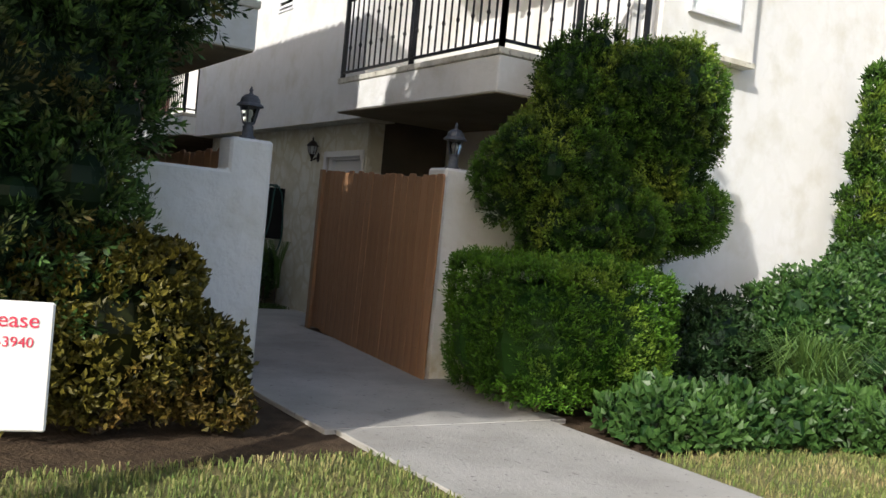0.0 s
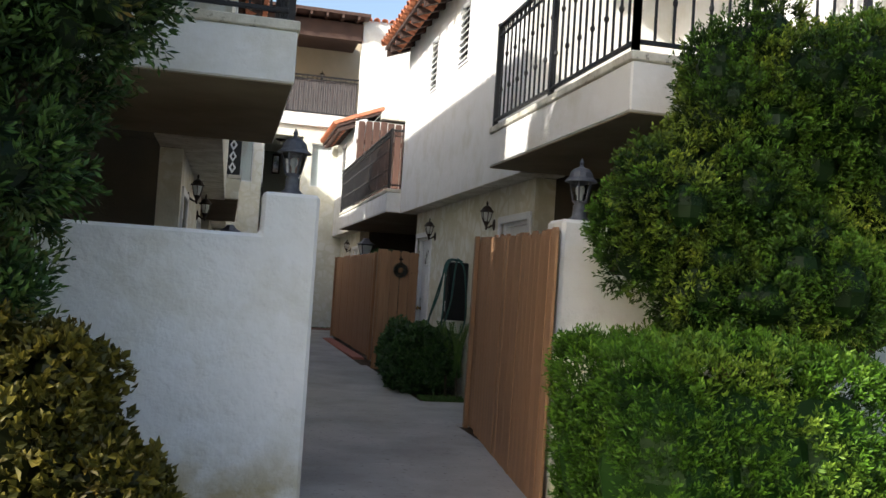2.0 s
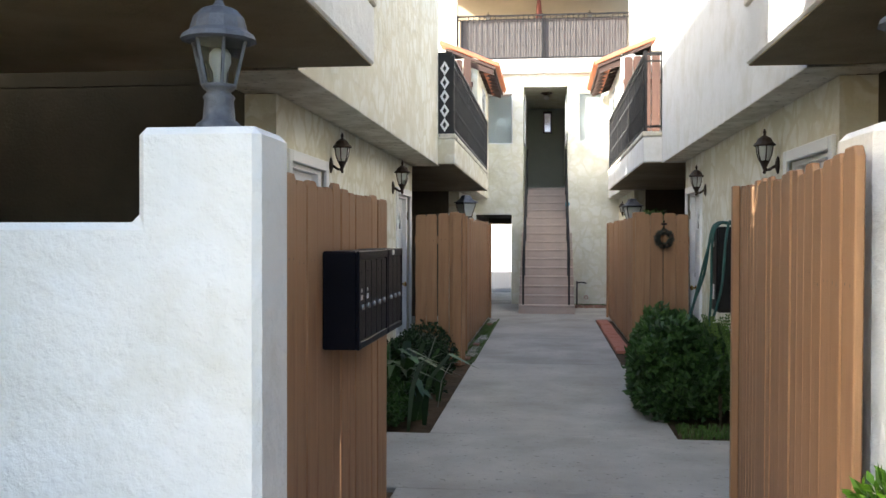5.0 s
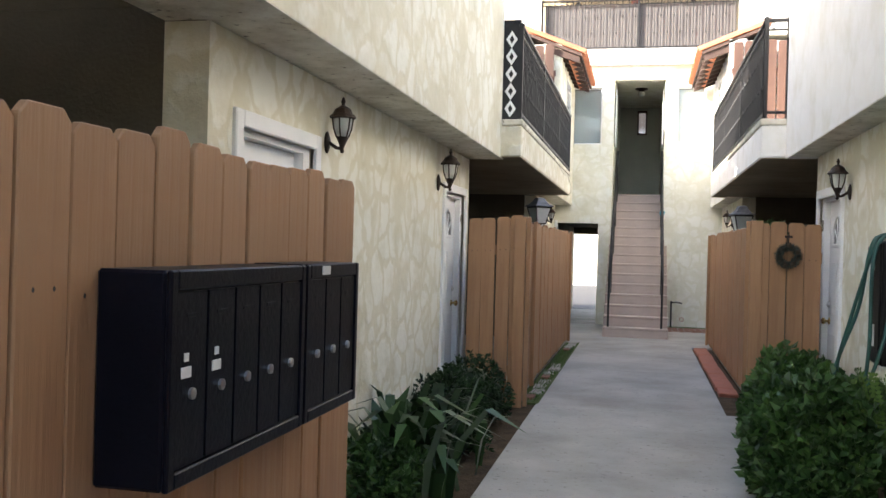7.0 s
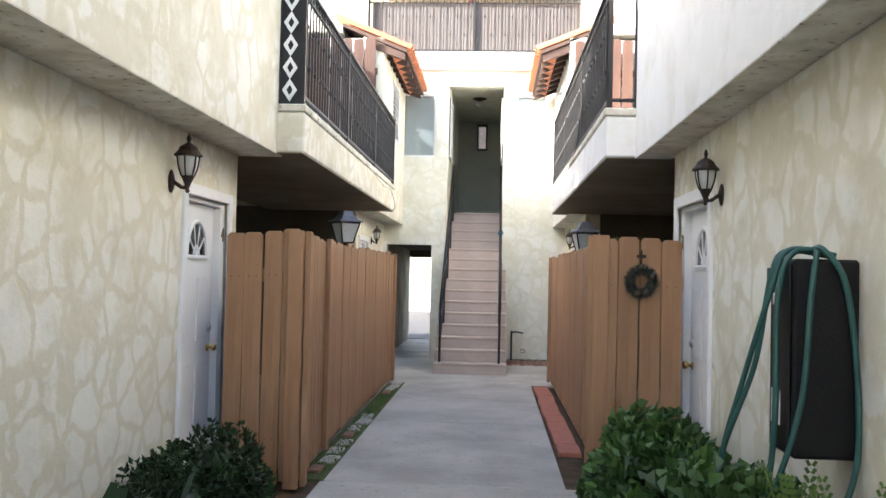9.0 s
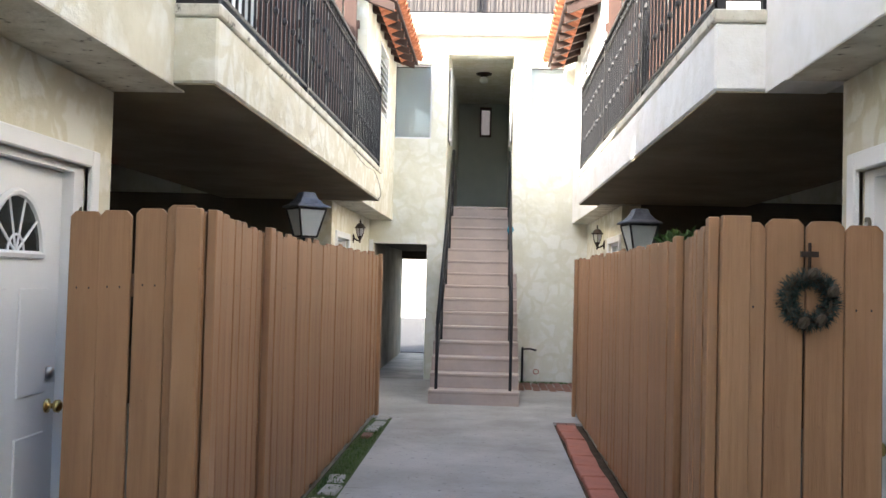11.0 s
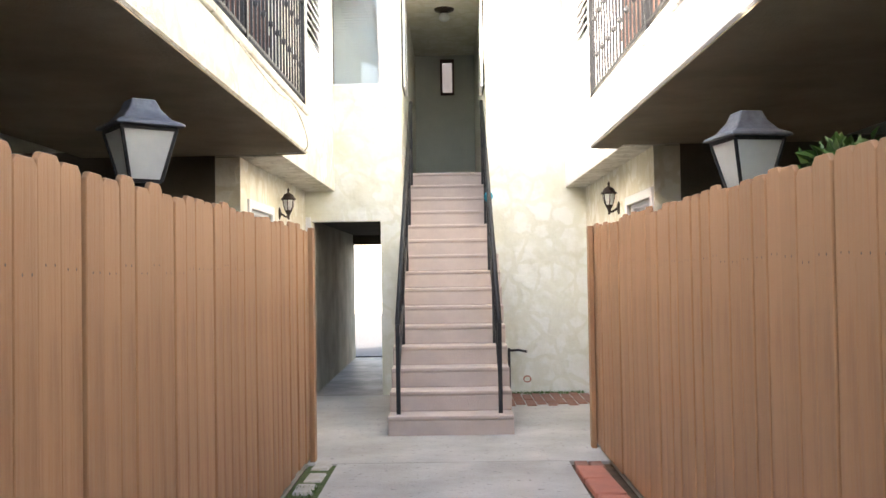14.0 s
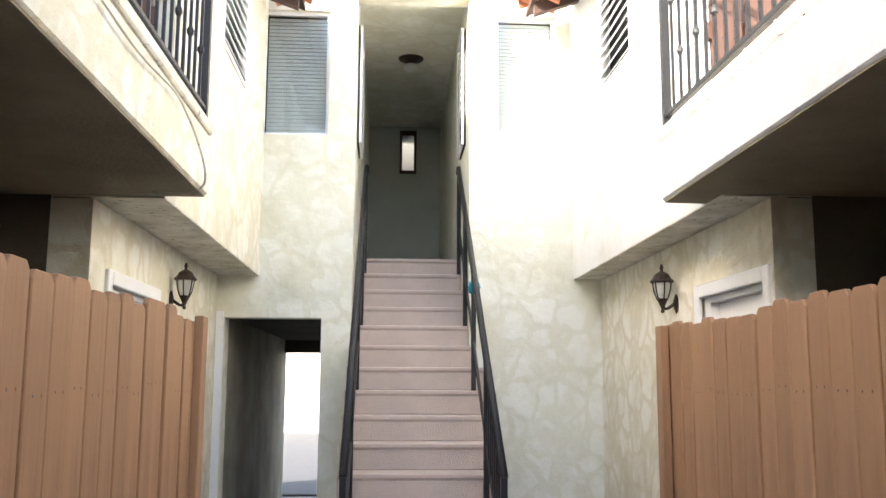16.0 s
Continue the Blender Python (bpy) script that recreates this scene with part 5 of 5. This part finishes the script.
def blades(name, n, place, h, w, mat, parent=None, bend=0.5, m=None):
    """Narrow arching blades in three joints. place: a function that gives n roots."""
    P = place(n)
    a = RNG.uniform(0, 2 * math.pi, n)
    d = np.stack([np.cos(a), np.sin(a), np.zeros(n)], 1)
    s = np.stack([-np.sin(a), np.cos(a), np.zeros(n)], 1)
    l, ww = h * RNG.uniform(0.5, 1.2, (n, 1)), w * RNG.uniform(0.7, 1.3, (n, 1))
    b = bend * RNG.uniform(0.3, 1.4, (n, 1))
    up = np.array([0, 0, 1.0])
    q = [P, P + l * (0.45 * up + 0.15 * b * d), P + l * (0.75 * up + 0.5 * b * d), P + l * ((1.0 - 0.5 * np.minimum(b, 1.2)) * up + 1.0 * b * d)]
    V = np.stack([q[0] - s * ww * 0.3, q[0] + s * ww * 0.3, q[1] - s * ww * 0.5, q[1] + s * ww * 0.5, q[2] - s * ww * 0.4, q[2] + s * ww * 0.4, q[3]], 1).reshape(-1, 3)
    F = []
    for k in range(n):
        o = 7 * k
        F += [(o, o + 1, o + 3, o + 2), (o + 2, o + 3, o + 5, o + 4), (o + 4, o + 5, o + 6)]
    return write_leaves(name, V, F, np.repeat(RNG.uniform(0, 1, n), 7), mat, parent, m)


def scatter(x0, x1, y0, y1, z=0.0):
    return lambda n: np.stack([RNG.uniform(x0, x1, n), RNG.uniform(y0, y1, n), np.full(n, z)], 1)

tagged(blades("grass", 26000, scatter(-4.2, -0.82, -0.2, 3.4), 0.05, 0.007, GRASS), "short patchy green grass", "grass")
tagged(blades("grass", 16000, scatter(0.82, 4.2, 0.4, 2.95), 0.045, 0.007, GRASS), "short dry grass", "grass")
gr = plant("grass_clump", 3.35, 3.75, "arching clump of fine green grass", "plant")
blades("blades", 500, lambda n: RNG.normal(size=(n, 3)) * np.array([0.09, 0.09, 0]), 0.75, 0.012, FERN, gr, 0.8)

# planting along the corridor
c1 = plant("strap_leaf_plant", -1.25, 10.75, "dark green strap-leaved plant against the wall", "plant")
blades("blades", 130, lambda n: RNG.normal(size=(n, 3)) * np.array([0.13, 0.28, 0]), 0.62, 0.075, DEEP, c1, 0.7)
c2 = plant("low_shrub", -1.25, 12.15, "low shrub with small dark leaves", "shrub")
foliage("foliage", lumps([(-0.08, 0.1, 0.2, 0.26, 0.4, 0.24), (-0.02, 0.65, 0.26, 0.26, 0.38, 0.3), (0.0, -0.35, 0.14, 0.24, 0.3, 0.16)], 12, 0.11), 330, 0.045, 0.024, DEEP, c2, spread=0.9, tuft=4, core=0.7)
c3 = plant("round_leaf_shrub", -1.2, 9.98, "low shrub with rounded green leaves", "shrub")
foliage("foliage", lumps([(-0.1, 0.28, 0.16, 0.22, 0.24, 0.18)], 9, 0.08), 420, 0.05, 0.034, IVY, c3, spread=0.9, tuft=4, core=0.7)
c4 = plant("ivy_shrub", 1.2, 11.2, "dense dark ivy-leaved shrub under the cabinet", "shrub")
ib = [(0.0, -0.25, 0.38, 0.36, 0.42, 0.4), (-0.06, 0.35, 0.34, 0.36, 0.4, 0.36), (0.0, 0.9, 0.34, 0.34, 0.45, 0.36), (0.1, 1.45, 0.3, 0.3, 0.4, 0.34), (-0.2, -0.2, 0.25, 0.3, 0.35, 0.25)]
foliage("foliage", lumps(ib, 16, 0.12), 330, 0.065, 0.05, IVY, c4, spread=0.9, up=0.5, tuft=4, core=0.78)


def fern(x, y, label):
    f = plant("fern", x, y, label, "plant", "ferns")
    V, F, T = [], [], []
    for k in range(9):
        a = RNG.uniform(0, 2 * math.pi)
        d, s = np.array([math.cos(a), math.sin(a), 0]), np.array([-math.sin(a), math.cos(a), 0])
        for i in range(26):
            t = i / 26
            p = d * 0.16 * t * t + np.array([0, 0, 0.25 + 0.62 * t])
            for sg in (-1, 1):
                l = 0.055 * (1 - t * 0.8) + 0.008
                o = len(V)
                q = p + s * sg * l + np.array([0, 0, 0.012])
                V += [p.tolist(), (p + s * sg * l * 0.5 + np.array([0, 0, 0.018])).tolist(), q.tolist(), (p + s * sg * l * 0.5 + np.array([0, 0, -0.006])).tolist()]
                F.append((o, o + 1, o + 2, o + 3))
                T += [t] * 4
    s_ = Shape()
    for k in range(4):
        s_.tube([(0, 0, 0), (0.01 * k - 0.015, 0.01, 0.3)], 0.006, 5)
    s_.ob("stalk", BARK, f)
    write_leaves("frond", V, F, T, FERN, f)

fern(1.42, 10.35, "upright green fern beside the cabinet")
fern(1.36, 10.62, "upright green fern beside the cabinet")
tagged(blades("grass_tuft", 700, scatter(0.98, 1.5, 10.02, 10.5), 0.05, 0.008, FERN), "small patch of green grass on the soil", "grass")
tagged(blades("moss_tuft", 1500, scatter(-1.03, -0.86, 14.1, 19.2), 0.03, 0.006, FERN), "mossy green growth between the stones", "moss")

# tall potted plant behind the east patio fence
c5 = plant("potted_plant", 1.5, 16.45, "leafy potted plant behind the patio fence", "plant")
Shape().lathe([(0.1, 0.003), (0.14, 0.26), (0.15, 0.26), (0.15, 0.3), (0.12, 0.3)], 14).ob("pot", PAVER, c5, smooth=True)
limbs(c5, [[(0, 0, 0.25), (0.02, 0, 1.0), (-0.03, 0, 1.75)], [(0, 0, 0.25), (-0.03, 0.05, 1.0), (-0.1, 0.08, 1.7)]], 0.012)
foliage("foliage", lumps([(-0.06, 0, 1.76, 0.12, 0.14, 0.07), (0.1, 0.05, 1.72, 0.12, 0.14, 0.08)], 5, 0.05), 420, 0.06, 0.035, IVY, c5, spread=0.9, tuft=3, core=0.3)
tagged(blades("moss_tuft", 500, scatter(0.6, 1.5, 23.46, 23.58, 0.01), 0.035, 0.006, FERN), "mossy growth at the foot of the wall", "moss")

# wreath: twig ring, needles, cones
Shape().tube([(0.075 * math.cos(a), 0, 0.075 * math.sin(a)) for a in np.linspace(0, 2 * math.pi, 25)], 0.02, 6).ob("ring", BARK, wreath)
n = 1800
a = RNG.uniform(0, 2 * math.pi, n)
c = np.stack([0.075 * np.cos(a), np.zeros(n), 0.075 * np.sin(a)], 1)
d = unit(RNG.normal(size=(n, 3)) + np.array([0, -0.5, 0]))
sd = unit(np.cross(d, RNG.normal(size=(n, 3)))) * 0.004
V = np.stack([c - sd, c + sd, c + d * 0.05], 1).reshape(-1, 3)
write_leaves("needles", V, np.arange(3 * n).reshape(-1, 3), np.repeat(RNG.uniform(0, 1, n), 3), PINE, wreath)
cone = Shape().lathe([(0.004, -0.025), (0.018, -0.01), (0.02, 0.005), (0.008, 0.025)], 8).mesh("cone", BARK)
for x, z in ((0.03, -0.07), (-0.03, -0.08), (0.0, 0.09), (0.07, 0.03)):
    part("cone", cone, wreath, pose(x, -0.035, z, 40, 20, 0))
Shape().tube([(0, 0, 0.09), (0.0, 0.0, 0.2)], 0.006, 5).box(-0.03, 0.03, -0.006, 0.006, 0.15, 0.17).ob("hook", BRONZE, wreath)

# ---- lease sign ----
sign = empty("lease_sign", pose(-3.0, 1.72, 0, 0, 0, -14), "white lease sign with red lettering on a post", "sign")
Shape().box(-0.26, 0.26, -0.006, 0.006, 0.615, 0.945).ob("board", PAPER, sign, bevel=0.005)
Shape().box(-0.025, 0.025, 0.0065, 0.05, 0, 0.9).ob("post", DOOR_WHITE, sign)
part("lettering", text_mesh("ease", 0.056, RED_INK, 0.001), sign, pose(0.128, -0.0075, 0.88, 90, 0, 0))
part("lettering", text_mesh("4-3940", 0.037, RED_INK, 0.001), sign, pose(0.112, -0.0075, 0.83, 90, 0, 0))

# ---- faucet and loose things by the stairs ----
tap = empty("hose_bib", pose(0.66, 23.58, 0), "old wall tap on a standing pipe", "tap")
Shape().tube([(0, -0.03, 0), (0, -0.03, 0.5), (0.0, -0.06, 0.52)], 0.016, 8).ob("pipe", IRON, tap)
Shape().tube([(0, -0.05, 0.5), (0.1, -0.08, 0.51), (0.2, -0.09, 0.49)], 0.014, 7).ob("arm", IRON, tap)
Shape().tube([(0.2 + 0.04 * math.cos(q), -0.06, 0.18 + 0.035 * math.sin(q)) for q in np.linspace(0, 6.283, 11)], 0.007, 5).ob("handle", PAVER, tap)
wire_l = empty("wall_cable", pose(-1.08, 18.9, 2.6), "thin grey cable hanging along the balcony", "cable", "cables")
Shape().tube(spline([(0, -1.2, 0.05), (0.002, 0, -0.02), (0.004, 0.8, 0.0), (0.0, 1.3, -0.22), (-0.25, 1.35, -0.25)]), 0.006, 5).ob("cable", LEDGE, wire_l)

# ---- paving pieces ----
pave = empty("paver_strip", pose(0, 0, 0), "strip of red pavers beside the path", "paving", kind="structure")
me = Shape().box(0, 0.195, 0, 0.39, -0.05, 0.018).mesh("paver", PAVER, 0.008)
for k in range(11):
    part("paver", me, pave, pose(0.885 + random.uniform(-0.01, 0.015), 15.2 + 0.41 * k, random.uniform(-0.01, 0.006), 0, random.uniform(-2, 2), random.uniform(-2, 2)))
me2 = Shape().box(0, 0.095, 0, 0.2, -0.05, 0.016).mesh("brick", BRICK, 0.006)
for i in range(2):
    for k in range(3):
        part("brick", me2, pave, pose(0.89 + 0.105 * i, 19.75 - 0.21 * k - 0.1 * i, random.uniform(-0.01, 0.004), 0, 0, random.uniform(-3, 3)))
yard = empty("brick_patch", pose(0, 0, 0), "worn brick paving beside the stairs", "paving", kind="structure")
for i in range(4):
    for k in range(9):
        part("brick", me2, yard, pose(0.57 + 0.108 * k, 22.6 + 0.212 * i + (0.1 if k % 2 else 0), random.uniform(0.002, 0.01), 0, random.uniform(-1, 1), random.uniform(-3, 3)))
edge = empty("stepping_stones", pose(0, 0, 0), "pale stones and bricks edging the mossy strip", "paving", kind="structure")
me3 = Shape().box(0, 0.13, 0, 0.26, -0.05, 0.012).mesh("stone", STONE, 0.012)
for k in range(16):
    y = 14.2 + 0.37 * k
    if 16.9 < y < 18.6:
        continue
    part("stone" if k % 4 else "brick", me3 if k % 4 else me2, edge, pose(-1.01 + random.uniform(-0.01, 0.02), y, random.uniform(-0.006, 0.006), 0, 0, random.uniform(-6, 6)))
slab("moss_strip", MOSS, "mossy soil strip beside the path", "moss", -1.05, -0.842, 14.0, 20.0, -0.08, -0.004)
